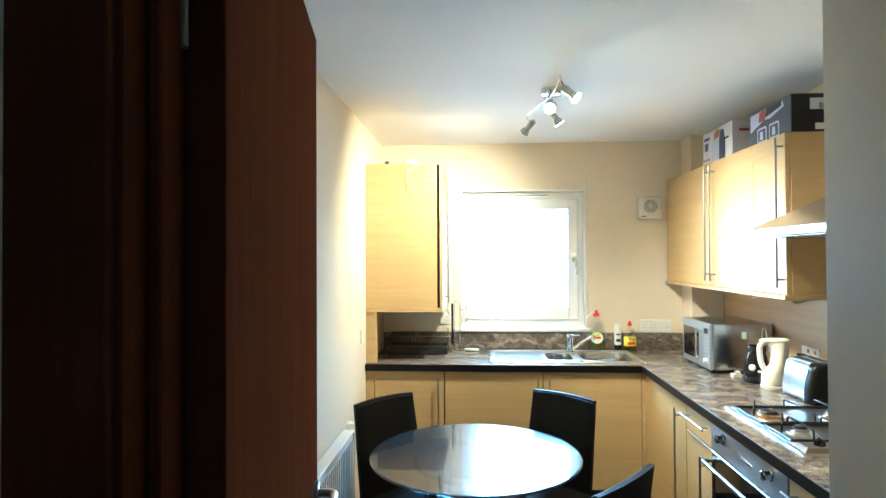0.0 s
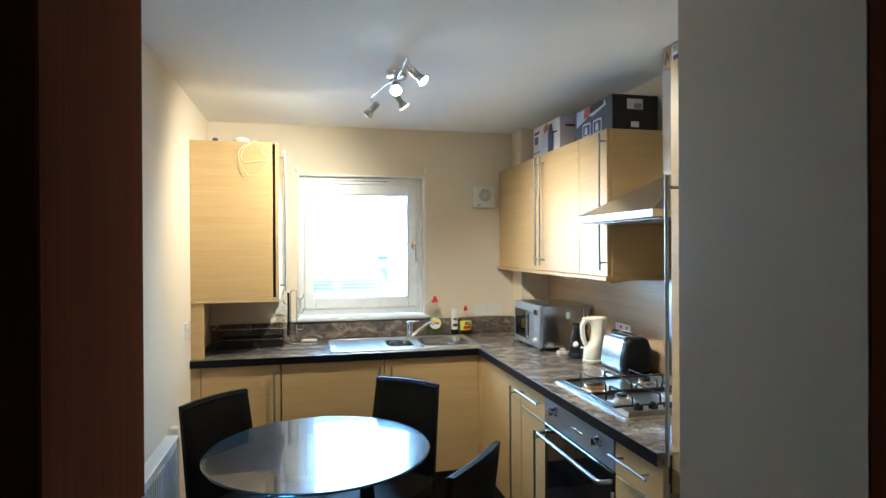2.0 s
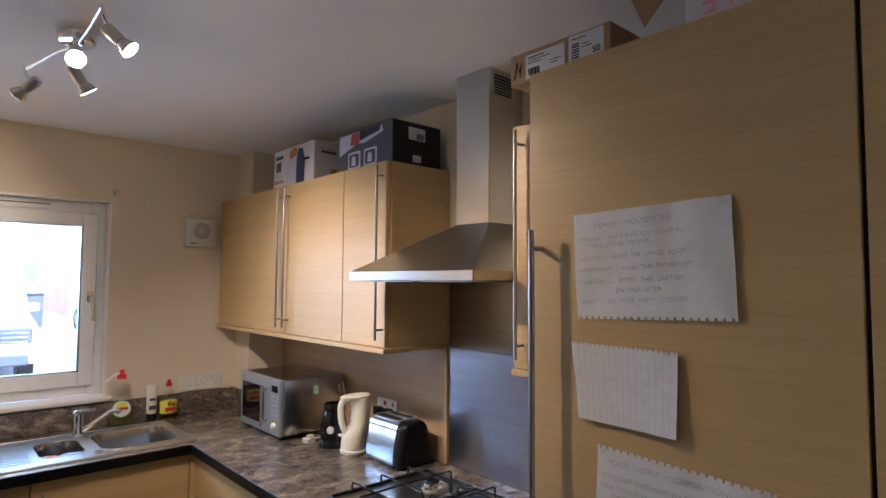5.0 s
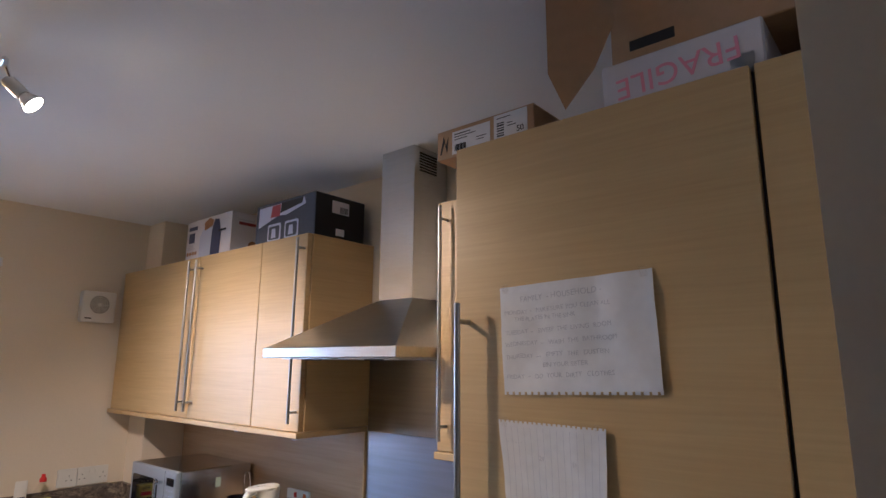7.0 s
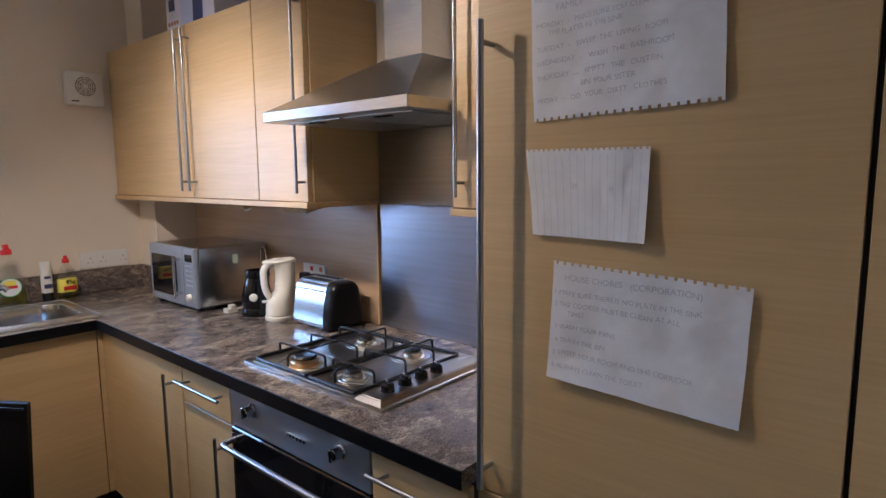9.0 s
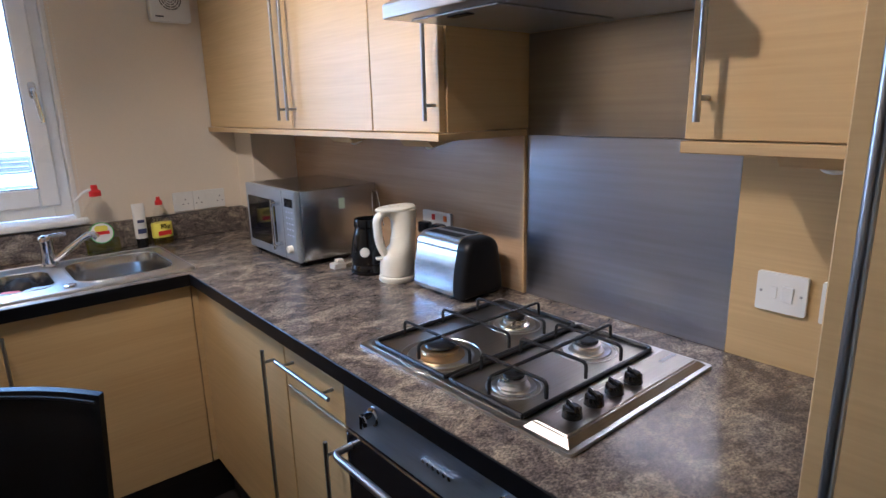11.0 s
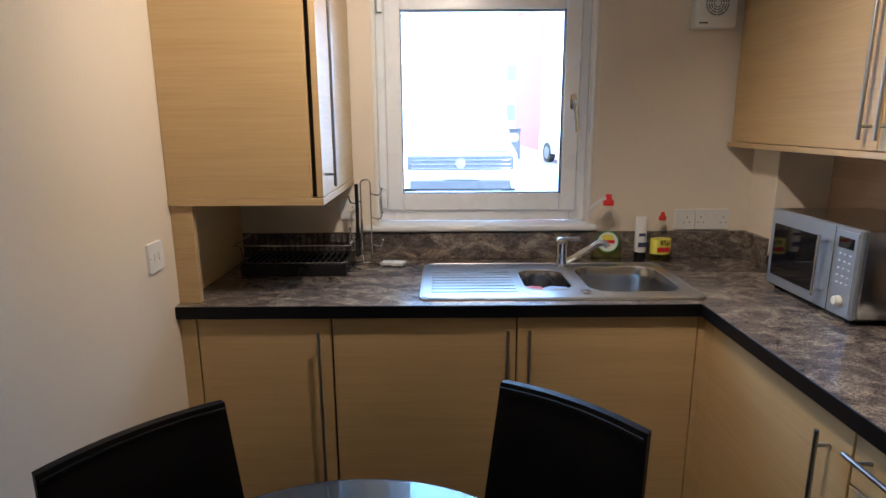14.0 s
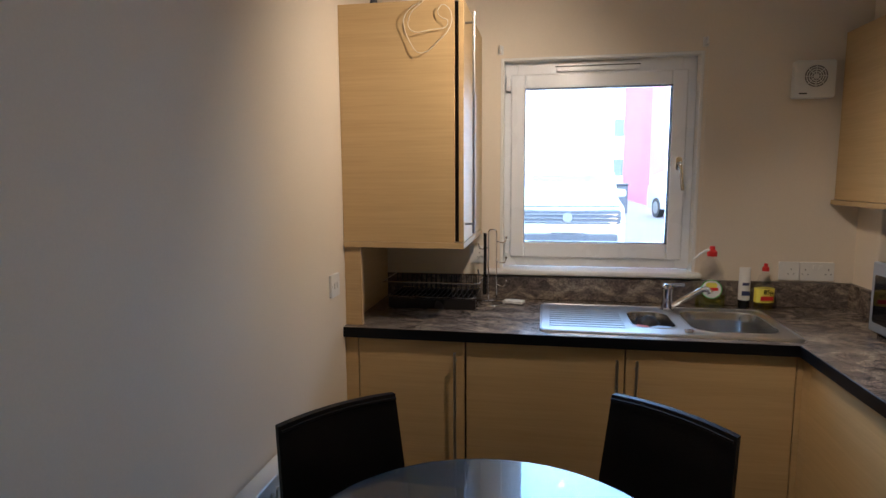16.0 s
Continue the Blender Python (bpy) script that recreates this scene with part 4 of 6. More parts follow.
handle = part("door_handle", rod((-0.030, -0.084, 0.052), (-0.030, -0.084, 0.230), 0.0055, seg=14), CHROME, front, "upright chrome door handle", True)
for z in (0.070, 0.212):
    part("post", rod((-0.030, -0.084, z), (-0.0005, -0.084, z), 0.0075, seg=14), CHROME, handle, "", True)
panel = part("control_panel", box((-0.002, MY0 + 0.006, MZ0 + 0.010), (0.001, -0.110, MZ1 - 0.010), 0.001), SILVER_FRONT, front, "silver control panel")
part("display", box((-0.0035, -0.188, 0.205), (-0.0015, -0.128, 0.235), 0.0008), OVEN_GLASS, panel, "dark clock display")
for i in range(5):
    for j in range(3):
        part("button", prism(round_rect(-0.0045, -0.0028, 0.0045, 0.0028, 0.0026, 3), 0, 0.0022, m=facing("-x", (-0.002, -0.138 - 0.020 * j, 0.188 - 0.020 * i))), PALE_BLUE, panel)
k = part("dial", lathe([(0.0145, 0), (0.0135, 0.012), (0.010, 0.016)], seg=20), CREAM_PLASTIC, panel, "round dial", True)
k.matrix_basis = pose(-0.002, -0.158, 0.060, 0, -90, 0)
for x, y in ((0.03, -0.17), (0.03, 0.17), (0.29, -0.17), (0.29, 0.17)):
    part("foot", lathe([(0.014, 0), (0.016, 0.017)], (x, y, 0), 12), BLACK_PLASTIC, mw)
part("sticker", box((0.165, MY0 - 0.0012, 0.185), (0.188, MY0 - 0.0002, 0.222)), plain("pale_green_sticker", (0.55, 0.68, 0.55), 0.5), mw, "small pale green sticker")

# ---- kettle, jug blender base, toaster, plug ----
jug = thing("coffee_grinder", (2.110, 1.995, WT), "glossy black grinder with a round white dial", "grinder")
part("body", lathe([(0.057, 0), (0.061, 0.004), (0.062, 0.018), (0.058, 0.026), (0.055, 0.031), (0.058, 0.040), (0.0585, 0.060), (0.056, 0.085), (0.050, 0.115), (0.043, 0.140), (0.040, 0.150)], seg=40), GLOSS_BLACK, jug, "glossy black base", True)
part("cup", lathe([(0.0405, 0.1505), (0.0440, 0.154), (0.0435, 0.172), (0.0405, 0.180), (0.0375, 0.1795), (0.0365, 0.160), (0.004, 0.157)], seg=40), GLOSS_BLACK, jug, "open black cup rim", True)
k = part("dial", lathe([(0.016, 0), (0.015, 0.006), (0.012, 0.008)], seg=20), WHITE_PLASTIC, jug, "round white dial", True)
k.matrix_basis = pose(-0.0395, -0.0385, 0.078, 0, -82, 42)
part("wire_bail", tube(bend([(0.030, 0.012, 0.150), (0.034, 0.016, 0.262), (0.040, -0.004, 0.266), (0.052, -0.018, 0.150)], 0.010), 0.0022, seg=8), CHROME, jug, "thin bright wire bail", True)

kettle = thing("kettle", (2.122, 1.858, WT), "cream plastic jug kettle with a loop handle", "kettle", -18)
part("base", lathe([(0.054, 0), (0.0565, 0.004), (0.0565, 0.014), (0.053, 0.018)], seg=36), CREAM_PLASTIC, kettle, "round cream power base", True)


def loft(rings, seg=36):
    """Oval rings (z, centre x, half length, half width, slant) joined from the bottom up and closed."""
    bm = bmesh.new()
    loops = []
    for z, cx, rx, ry, tip in rings:
        loops.append([bm.verts.new((cx + rx * math.cos(2 * math.pi * k / seg), ry * math.sin(2 * math.pi * k / seg), z + tip * math.cos(2 * math.pi * k / seg))) for k in range(seg)])
    for p, q in zip(loops, loops[1:]):
        for i in range(seg):
            bm.faces.new((p[i], p[(i + 1) % seg], q[(i + 1) % seg], q[i]))
    bm.faces.new(loops[0][::-1])
    bm.faces.new(loops[-1])
    return bm


part("body", loft([(0.0185, 0.0, 0.050, 0.050, 0), (0.023, 0.0, 0.0535, 0.0535, 0), (0.045, 0.001, 0.0535, 0.0535, 0), (0.066, 0.003, 0.0535, 0.0535, 0), (0.082, 0.007, 0.0510, 0.053, 0), (0.096, 0.014, 0.0450, 0.052, 0), (0.112, 0.022, 0.0385, 0.0505, 0), (0.150, 0.026, 0.0365, 0.0485, 0), (0.186, 0.027, 0.0375, 0.047, 0), (0.204, 0.023, 0.0435, 0.0465, 0.001), (0.222, 0.021, 0.0475, 0.044, 0.0015)]), CREAM_PLASTIC, kettle, "cream jug body", True)
part("lid", loft([(0.2225, 0.004, 0.063, 0.0425, 0.0020), (0.2275, 0.004, 0.0635, 0.0425, 0.0025), (0.2320, 0.005, 0.058, 0.037, 0.0030), (0.2345, 0.006, 0.046, 0.026, 0.0030)]), CREAM_PLASTIC, kettle, "flat cream lid running into the handle", True)
part("lid_grip", prism(round_rect(-0.018, -0.010, 0.022, 0.010, 0.008), 0.2340, 0.2368), CREAM_PLASTIC, kettle, "low oval lid grip")
bm = tube(bend([(0.0, 0, 0.2175), (-0.040, 0, 0.2155), (-0.0575, 0, 0.194), (-0.0545, 0, 0.130), (-0.042, 0, 0.092), (-0.018, 0, 0.072)], 0.026, 6), 0.0125, seg=14)
for v in bm.verts:
    v.co.y *= 1.5
part("handle", bm, CREAM_PLASTIC, kettle, "broad cream loop handle", True)
part("switch", box((-0.066, -0.010, 0.070), (-0.044, 0.010, 0.078), 0.003), CREAM_PLASTIC, kettle, "small rocker switch")

toaster = thing("toaster", (2.185, 1.648, WT), "two-slice toaster with chrome sides and black ends", "toaster")


def hump(half, tall, r=0.045, floor=0.012, lean=0.017):
    """The toaster's outline: sides that lean in a little and a rounded top."""
    top = half - lean
    pts = [(-half + 0.003, floor), (half - 0.003, floor), (half, floor + 0.012)]
    pts += [(half - lean * (k / 8) ** 1.8, floor + 0.012 + (tall - r - floor - 0.012) * k / 8) for k in range(1, 9)]
    pts += [(top - r + r * math.cos(radians(a)), tall - r + r * math.sin(radians(a))) for a in range(6, 91, 7)]
    pts += [(-x, z) for x, z in pts[:2:-1]] + [(-half, floor + 0.012)]
    return pts


SIDE = Matrix(((1, 0, 0, 0), (0, 0, 1, 0), (0, 1, 0, 0), (0, 0, 0, 1)))
part("shell", prism(hump(0.0795, 0.172, 0.036), -0.074, 0.098, m=SIDE), brushed("toaster_chrome", (0.74, 0.76, 0.80), 0.24, (40, 2, 2)), toaster, "polished steel shell")


def soft_end(rings):
    """A rounded end: the toaster's outline drawn in as it goes outwards."""
    bm = bmesh.new()
    loops = [[bm.verts.new((x * f, y, 0.085 + (z - 0.085) * f)) for x, z in hump(0.0792, 0.1725, 0.038, 0.006)] for y, f in rings]
    for p, q in zip(loops, loops[1:]):
        for i in range(len(p)):
            bm.faces.new((p[i], p[(i + 1) % len(p)], q[(i + 1) % len(q)], q[i]))
    bm.faces.new(loops[0])
    bm.faces.new(loops[-1])
    bmesh.ops.recalc_face_normals(bm, faces=bm.faces)
    return bm


part("end_cap", soft_end([(-0.0745, 1.0), (-0.096, 0.995), (-0.106, 0.975), (-0.113, 0.935), (-0.117, 0.87), (-0.118, 0.70)]), plain("satin_black_plastic", (0.008, 0.008, 0.009), 0.32, ior=1.33), toaster, "rounded black plastic end", True)
part("end_cap", soft_end([(0.0985, 0.97), (0.104, 0.95), (0.108, 0.88)]), BLACK_PLASTIC, toaster, "rounded black plastic end", True)
part("plinth", prism(round_rect(-0.070, -0.105, 0.070, 0.104, 0.012), 0.006, 0.0118), BLACK_PLASTIC, toaster, "black plastic base")
for x in (-0.026, 0.026):
    part("slot", box((x - 0.016, -0.055, 0.1715), (x + 0.016, 0.075, 0.1735), 0.0005), MATT_BLACK, toaster, "dark bread slot")
part("slot_plate", box((-0.050, -0.062, 0.1705), (0.050, 0.082, 0.1722), 0.0005), STEEL_FLAT, toaster, "steel top plate")

for x, y in ((-0.055, -0.09), (0.055, -0.09), (-0.055, 0.08), (0.055, 0.08)):
    part("foot", lathe([(0.010, 0), (0.011, 0.0125)], (x, y, 0), 10), BLACK_PLASTIC, toaster)

plug = thing("mains_plug", (2.060, 2.115, WT), "loose white mains plug lying on the worktop", "plug")
part("body", prism(round_rect(-0.024, -0.020, 0.024, 0.020, 0.008), 0.0, 0.016), WHITE_PLASTIC, plug)
part("block", box((-0.008, -0.013, 0.0165), (0.018, 0.010, 0.030), 0.003), WHITE_PLASTIC, plug)
part("cable", tube(bend([(0.02, 0.0, 0.010), (0.06, 0.0, 0.010), (0.10, 0.05, 0.006), (0.16, 0.06, 0.006)], 0.03), 0.0035, seg=7), WHITE_PLASTIC, plug, "white flex", True)

# ---- gas hob ----
HX0_, HX1_, HYA, HYB = 1.745, 2.205, 0.898, 1.488
hob = thing("gas_hob", ((HX0_ + HX1_) / 2, (HYA + HYB) / 2, WT), "four-burner stainless steel gas hob with black pan supports", "hob")
HW, HL = (HX1_ - HX0_) / 2, (HYB - HYA) / 2
part("plate", prism(round_rect(-HW, -HL, HW, HL, 0.008, 3), 0.0005, 0.007), STEEL_FLAT, hob, "brushed steel hob plate")
part("well", prism(round_rect(-HW + 0.016, -HL + 0.112, HW - 0.016, HL - 0.014, 0.02, 4), 0.0071, 0.0085), HOB_STEEL, hob, "polished burner well")
bm = bmesh.new()
lo = [bm.verts.new(p) for p in ((-HW + 0.010, -HL + 0.010, 0.007), (HW - 0.010, -HL + 0.010, 0.007), (HW - 0.010, -HL + 0.104, 0.007), (-HW + 0.010, -HL + 0.104, 0.007))]
hi = [bm.verts.new(p) for p in ((-HW + 0.024, -HL + 0.024, 0.018), (HW - 0.024, -HL + 0.024, 0.018), (HW - 0.024, -HL + 0.094, 0.018), (-HW + 0.024, -HL + 0.094, 0.018))]
bm.faces.new(hi)
for k in range(4):
    bm.faces.new((lo[k], lo[(k + 1) % 4], hi[(k + 1) % 4], hi[k]))
bmesh.ops.bevel(bm, geom=[e for e in bm.edges if all(v.co.z > 0.01 for v in e.verts)], offset=0.003, segments=2, affect="EDGES")
part("control_strip", bm, HOB_STEEL, hob, "raised control strip")
BURNERS = ((-0.135, 0.120, 0.050), (0.108, 0.130, 0.036), (-0.128, -0.085, 0.030), (0.105, -0.080, 0.036))
for x, y, r in BURNERS:
    part("spill_groove", tube([(x + r * 1.75 * math.cos(k * 0.1963), y + r * 1.75 * math.sin(k * 0.1963), 0.0086) for k in range(32)], 0.0016, seg=6, closed=True), SINK_STEEL, hob, "pressed ring in the plate", True)
    part("spill_ring", lathe([(r * 1.45, 0.0084), (r * 1.40, 0.0115), (r * 1.1, 0.0095)], (x, y, 0)), SINK_STEEL, hob, "raised ring round the burner", True)
    b = part("burner", lathe([(r * 1.06, 0.009), (r * 1.02, 0.013), (r * 0.80, 0.017), (r * 0.76, 0.021), (r * 0.84, 0.024), (r * 0.82, 0.027), (r * 0.60, 0.029)], (x, y, 0)), BRASS if r > 0.040 else BURNER, hob, "heat-stained burner ring", True)
    part("burner_cap", lathe([(r * 0.66, 0.0292), (r * 0.70, 0.032), (r * 0.64, 0.036), (r * 0.2, 0.037)], (x, y, 0)), CAST_IRON, b, "black enamel cap", True)


def pan_support(y0, y1, cy):
    """A black frame with three arched bars across it and one long arched bar over both burners."""
    g = part("pan_support", tube(bend([(-0.205, y0, 0.0132), (0.205, y0, 0.0132), (0.205, y1, 0.0132), (-0.205, y1, 0.0132), (-0.205, y0, 0.0132)], 0.015), 0.0046, seg=8), CAST_IRON, hob, "black enamelled pan support", True)
    for x in (-0.128, -0.012, 0.105):
        part("bar", tube(bend([(x, y0 + 0.012, 0.0132), (x, y0 + 0.012, 0.046), (x, y1 - 0.012, 0.046), (x, y1 - 0.012, 0.0132)], 0.012), 0.0037, seg=8), CAST_IRON, g, smooth=True)
    part("long_bar", tube(bend([(-0.190, cy, 0.0132), (-0.190, cy, 0.0465), (0.190, cy, 0.0465), (0.190, cy, 0.0132)], 0.012), 0.0037, seg=8), CAST_IRON, g, smooth=True)
    for x, y in ((-0.2, y0 + 0.01), (0.2, y0 + 0.01), (-0.2, y1 - 0.01), (0.2, y1 - 0.01)):
        part("foot", rod((x, y, 0.008), (x, y, 0.0095), 0.006, seg=8), CAST_IRON, g)


pan_support(0.024, 0.268, 0.125)
pan_support(-0.176, 0.014, -0.082)
for i in range(4):
    x = -0.150 + 0.061 * i
    k = part("knob", lathe([(0.0178, 0.0178), (0.0172, 0.023), (0.0158, 0.034), (0.012, 0.037)], (x, -HL + 0.058, 0), 24), GLOSS_BLACK, hob, "black plastic gas knob", True)
    bm = box((-0.0165, -0.0046, 0.030), (0.0165, 0.0046, 0.0425), 0.002)
    bm.transform(pose(x, -HL + 0.058, 0, 0, 0, 65))
    grip = part("grip", bm, GLOSS_BLACK, k)
    bm = box((0.001, -0.0008, 0.0426), (0.0160, 0.0008, 0.0429))
    bm.transform(pose(x, -HL + 0.058, 0, 0, 0, 65))
    part("mark", bm, WHITE_PLASTIC, k, "white pointer line")
    part("dial_mark", box((x - 0.010, -HL + 0.082, 0.01805), (x + 0.004, -HL + 0.0835, 0.0183)), WHITE_PLASTIC, hob, "pale printed mark")
part("maker_plate", box((HW - 0.085, -HL + 0.062, 0.0181), (HW - 0.030, -HL + 0.072, 0.0188)), CHROME, hob, "small bright maker's plate")

# ---- cooker hood ----
hood = thing("cooker_hood", (2.075, 1.186, 1.612), "stainless steel chimney cooker hood over the hob", "cooker hood")
KX0, KX1, KY0, KY1 = 1.845 - 2.075, RIGHT - 0.0075 - 2.075, -0.294, 0.294
part("rim", box((KX0, KY0, 0.0), (KX1, KY1, 0.030), 0.002), HOOD_STEEL, hood, "folded steel rim")
bm = bmesh.new()
lowr = [bm.verts.new(p) for p in ((KX0 + 0.004, KY0 + 0.004, 0.0302), (KX1, KY0 + 0.004, 0.0302), (KX1, KY1 - 0.004, 0.0302), (KX0 + 0.004, KY1 - 0.004, 0.0302))]
upr = [bm.verts.new(p) for p in ((0.055, -0.080, 0.189), (KX1, -0.080, 0.189), (KX1, 0.080, 0.189), (0.055, 0.080, 0.189))]
for i in range(4):
    bm.faces.new((lowr[i], lowr[(i + 1) % 4], upr[(i + 1) % 4], upr[i]))
bm.faces.new(lowr[::-1])
bm.faces.new(upr)
part("canopy", bm, HOOD_STEEL, hood, "sloping pyramid canopy")
chim = part("chimney", box((0.058, -0.077, 0.1895), (KX1, 0.077, TOP - 1.612 - 0.001), 0.0015), STEEL, hood, "square steel chimney")
for i in range(7):
    part("vent_slot", box((0.085, -0.0785, 0.622 + 0.010 * i), (0.17, -0.0768, 0.627 + 0.010 * i)), MATT_BLACK, chim)
for y in (-0.135, 0.135):
    f = part("grease_filter", box((KX0 + 0.05, y - 0.125, -0.004), (KX1 - 0.05, y + 0.125, -0.0005), 0.001), STEEL_FLAT, hood, "steel mesh grease filter")
    part("filter_latch", box((KX0 + 0.065, y - 0.03, -0.007), (KX0 + 0.085, y + 0.03, -0.0042), 0.001), BLACK_PLASTIC, f, "dark filter latch")

# ---- extractor fan, sockets and switches ----
fan = thing("extractor_fan", (1.884, BACK, 1.863), "square white wall extractor fan with a round grille", "fan")
part("housing", box((-0.078, -0.045, -0.076), (0.078, 0.0, 0.076), 0.010, seg=2), WHITE_PLASTIC, fan, smooth=True)
# grey of the dish puts the shade behind the rings into colour
part("grille_dish", rod((0, -0.0452, 0.010), (0, -0.0475, 0.010), 0.045, seg=32), plain("grille_shade_grey", (0.17, 0.165, 0.155), 0.5), fan, "round grille dish with its shade painted grey")
for k in range(4):
    c, q = math.cos(0.785 * k), math.sin(0.785 * k)
    part("grille_spoke", rod((-0.044 * c, -0.0487, 0.010 - 0.044 * q), (0.044 * c, -0.0487, 0.010 + 0.044 * q), 0.0016, seg=6), WHITE_PLASTIC, fan)
part("grille_boss", rod((0, -0.0476, 0.010), (0, -0.0510, 0.010), 0.009, seg=20), WHITE_PLASTIC, fan, "round centre boss")
for r in (0.045, 0.036, 0.027, 0.018, 0.009):
    part("grille_ring", tube([(r * math.cos(k * 0.2094), -0.0485, 0.010 + r * math.sin(k * 0.2094)) for k in range(30)], 0.0022, seg=5, closed=True), WHITE_PLASTIC, fan, smooth=True)
part("maker_mark", box((-0.060, -0.0462, -0.060), (-0.030, -0.0450, -0.055)), MATT_BLACK, fan, "small dark maker's mark")


def faceplate(name, label, m, w, h, bits):
    """A wall plate. bits: name, x, z, width, height, depth, material."""
    t = thing(name, (0, 0, 0), label, "socket" if "socket" in name else "switch", group="wall plates")
    t.matrix_basis = m
    part("plate", prism(round_rect(-w / 2, -h / 2, w / 2, h / 2, 0.004, 3), 0, 0.009), WHITE_PLASTIC, t)
    for nm, x, z, bw, bh, d, mt in bits:
        part(nm, box((x - bw / 2, z - bh / 2, 0.0088), (x + bw / 2, z + bh / 2, 0.009 + d), 0.0006), mt, t)
    return t


def pins(x, z=-0.004):
    return [("pin_hole", x, z + 0.012, 0.003, 0.007, 0.0004, MATT_BLACK), ("pin_hole", x - 0.011, z - 0.008, 0.006, 0.003, 0.0004, MATT_BLACK), ("pin_hole", x + 0.011, z - 0.008, 0.006, 0.003, 0.0004, MATT_BLACK)]


SW_BIT = lambda x, z=0.018: ("rocker", x, z, 0.010, 0.018, 0.004, WHITE_PLASTIC)
faceplate("wall_socket", "white single mains socket above the upstand", facing("-y", (1.848, BACK, 1.066)), 0.080, 0.080, pins(0.008) + [SW_BIT(-0.022)])
faceplate("wall_socket", "white double mains socket above the upstand", facing("-y", (1.957, BACK, 1.066)), 0.134, 0.080, pins(-0.045) + pins(0.045) + [SW_BIT(-0.012), SW_BIT(0.012)])
faceplate("wall_socket", "white mains socket in the shade behind the dish rack", facing("-y", (0.505, BACK, 1.115)), 0.080, 0.080, pins(0.008) + [SW_BIT(-0.022)])
faceplate("wall_switch", "white double light switch on the cream wall", facing("+x", (LEFT, 2.310, 1.088)), 0.082, 0.082, [("rocker", -0.012, 0.0, 0.010, 0.020, 0.004, WHITE_PLASTIC), ("rocker", 0.016, 0.0, 0.012, 0.024, 0.003, WHITE_PLASTIC), ("screw", -0.034, 0.0, 0.004, 0.004, 0.0006, SATIN)])
faceplate("wall_switch", "white fused switch on the maple panel", facing("-x", (RIGHT - 0.010, 0.820, 1.066)), 0.090, 0.078, [("rocker", 0.012, 0.0, 0.020, 0.030, 0.004, WHITE_PLASTIC), ("fuse_holder", -0.014, 0.0, 0.014, 0.024, 0.002, WHITE_PLASTIC), ("screw", -0.036, 0.0, 0.005, 0.005, 0.0006, SATIN), ("screw", 0.036, 0.0, 0.005, 0.005, 0.0006, SATIN)])
faceplate("wall_socket", "white mains socket beside the tall unit", facing("-x", (RIGHT - 0.010, 0.709, 1.064)), 0.085, 0.080, pins(0.0))
s = faceplate("wall_socket", "white double socket with plugs behind the kettle", facing("-x", (RIGHT - 0.010, 1.862, 1.062)), 0.140, 0.080, [("rocker", -0.012, 0.022, 0.012, 0.018, 0.005, RED), ("rocker", 0.046, 0.022, 0.012, 0.018, 0.005, ORANGE)])
for i, x in enumerate((-0.040, 0.030)):
    p = thing("mains_plug", (RIGHT - 0.020, 1.862 - x, 1.050), "black mains plug pushed into the wall socket", "plug", group="plugs in the wall")
    part("body", box((-0.030, -0.022, -0.022), (0.0, 0.022, 0.018), 0.006, seg=2), BLACK_PLASTIC, p, smooth=True)
    part("cable", tube(bend([(-0.015, 0, -0.020), (-0.020, 0, -0.060), (-0.03, -0.02 + 0.03 * i, -0.134)], 0.02), 0.0035, seg=7), BLACK_PLASTIC, p, "black flex", True)

# ---- boxes on the wall units and the tall unit ----


def carton(label, at, turn, w, d, h, material, group=""):
    """A closed card box: w along its front, d deep. Its front looks along -y before the turn."""
    t = thing("cardboard_box", at, label, "box", turn, group)
    part("box", box((0, 0, 0), (w, d, h), 0.002), material, t)
    part("lid_flap", box((0.001, 0.001, h), (w - 0.001, d / 2 - 0.001, h + 0.0015)), material, t)
    part("lid_flap", box((0.001, d / 2 + 0.001, h), (w - 0.001, d - 0.001, h + 0.0015)), material, t)
    return t


def patch(t, name, x0, z0, x1, z1, material, lift=0.0012, side="front", label="", w=0.0):
    """A printed patch on the front of a box, or on its right-hand end."""
    if side == "front":
        return part(name, box((x0, -lift, z0), (x1, -0.0002, z1)), material, t, label)
    return part(name, box((w + 0.0002, x0, z0), (w + lift, x1, z1)), material, t, label)


U1 = UZ1 + 0.0005
t = carton("white toaster box with a blue and brown picture", (2.035, 2.455, U1), -90, 0.385, 0.19, 0.185, WHITE_CARD)
front = t
b = part("toaster_picture", prism([(0.125, 0.0), (0.285, 0.0), (0.290, 0.110), (0.270, 0.150), (0.150, 0.135), (0.125, 0.105)], 0.0004, 0.0014, m=pose(0, 0, 0, 90, 0, 0)), PALE_BLUE, t, "pale blue toaster picture")
part("toaster_end_picture", prism([(0.225, 0.0), (0.300, 0.0), (0.305, 0.10), (0.285, 0.165), (0.250, 0.170), (0.230, 0.12)], 0.0016, 0.0024, m=pose(0, 0, 0, 90, 0, 0)), BLUE_PRINT, t, "navy toaster end picture")
part("toast_picture", prism([(0.165, 0.128), (0.235, 0.142), (0.240, 0.168), (0.205, 0.182), (0.160, 0.165)], 0.0015, 0.0022, m=pose(0, 0, 0, 90, 0, 0)), BROWN_PRINT, t, "brown toast picture")
patch(t, "lever_picture", 0.285, 0.108, 0.345, 0.117, BLACK_CARD, 0.0030)
patch(t, "name_bar", 0.020, 0.143, 0.095, 0.160, BLUE_PRINT, label="dark printed name bar")
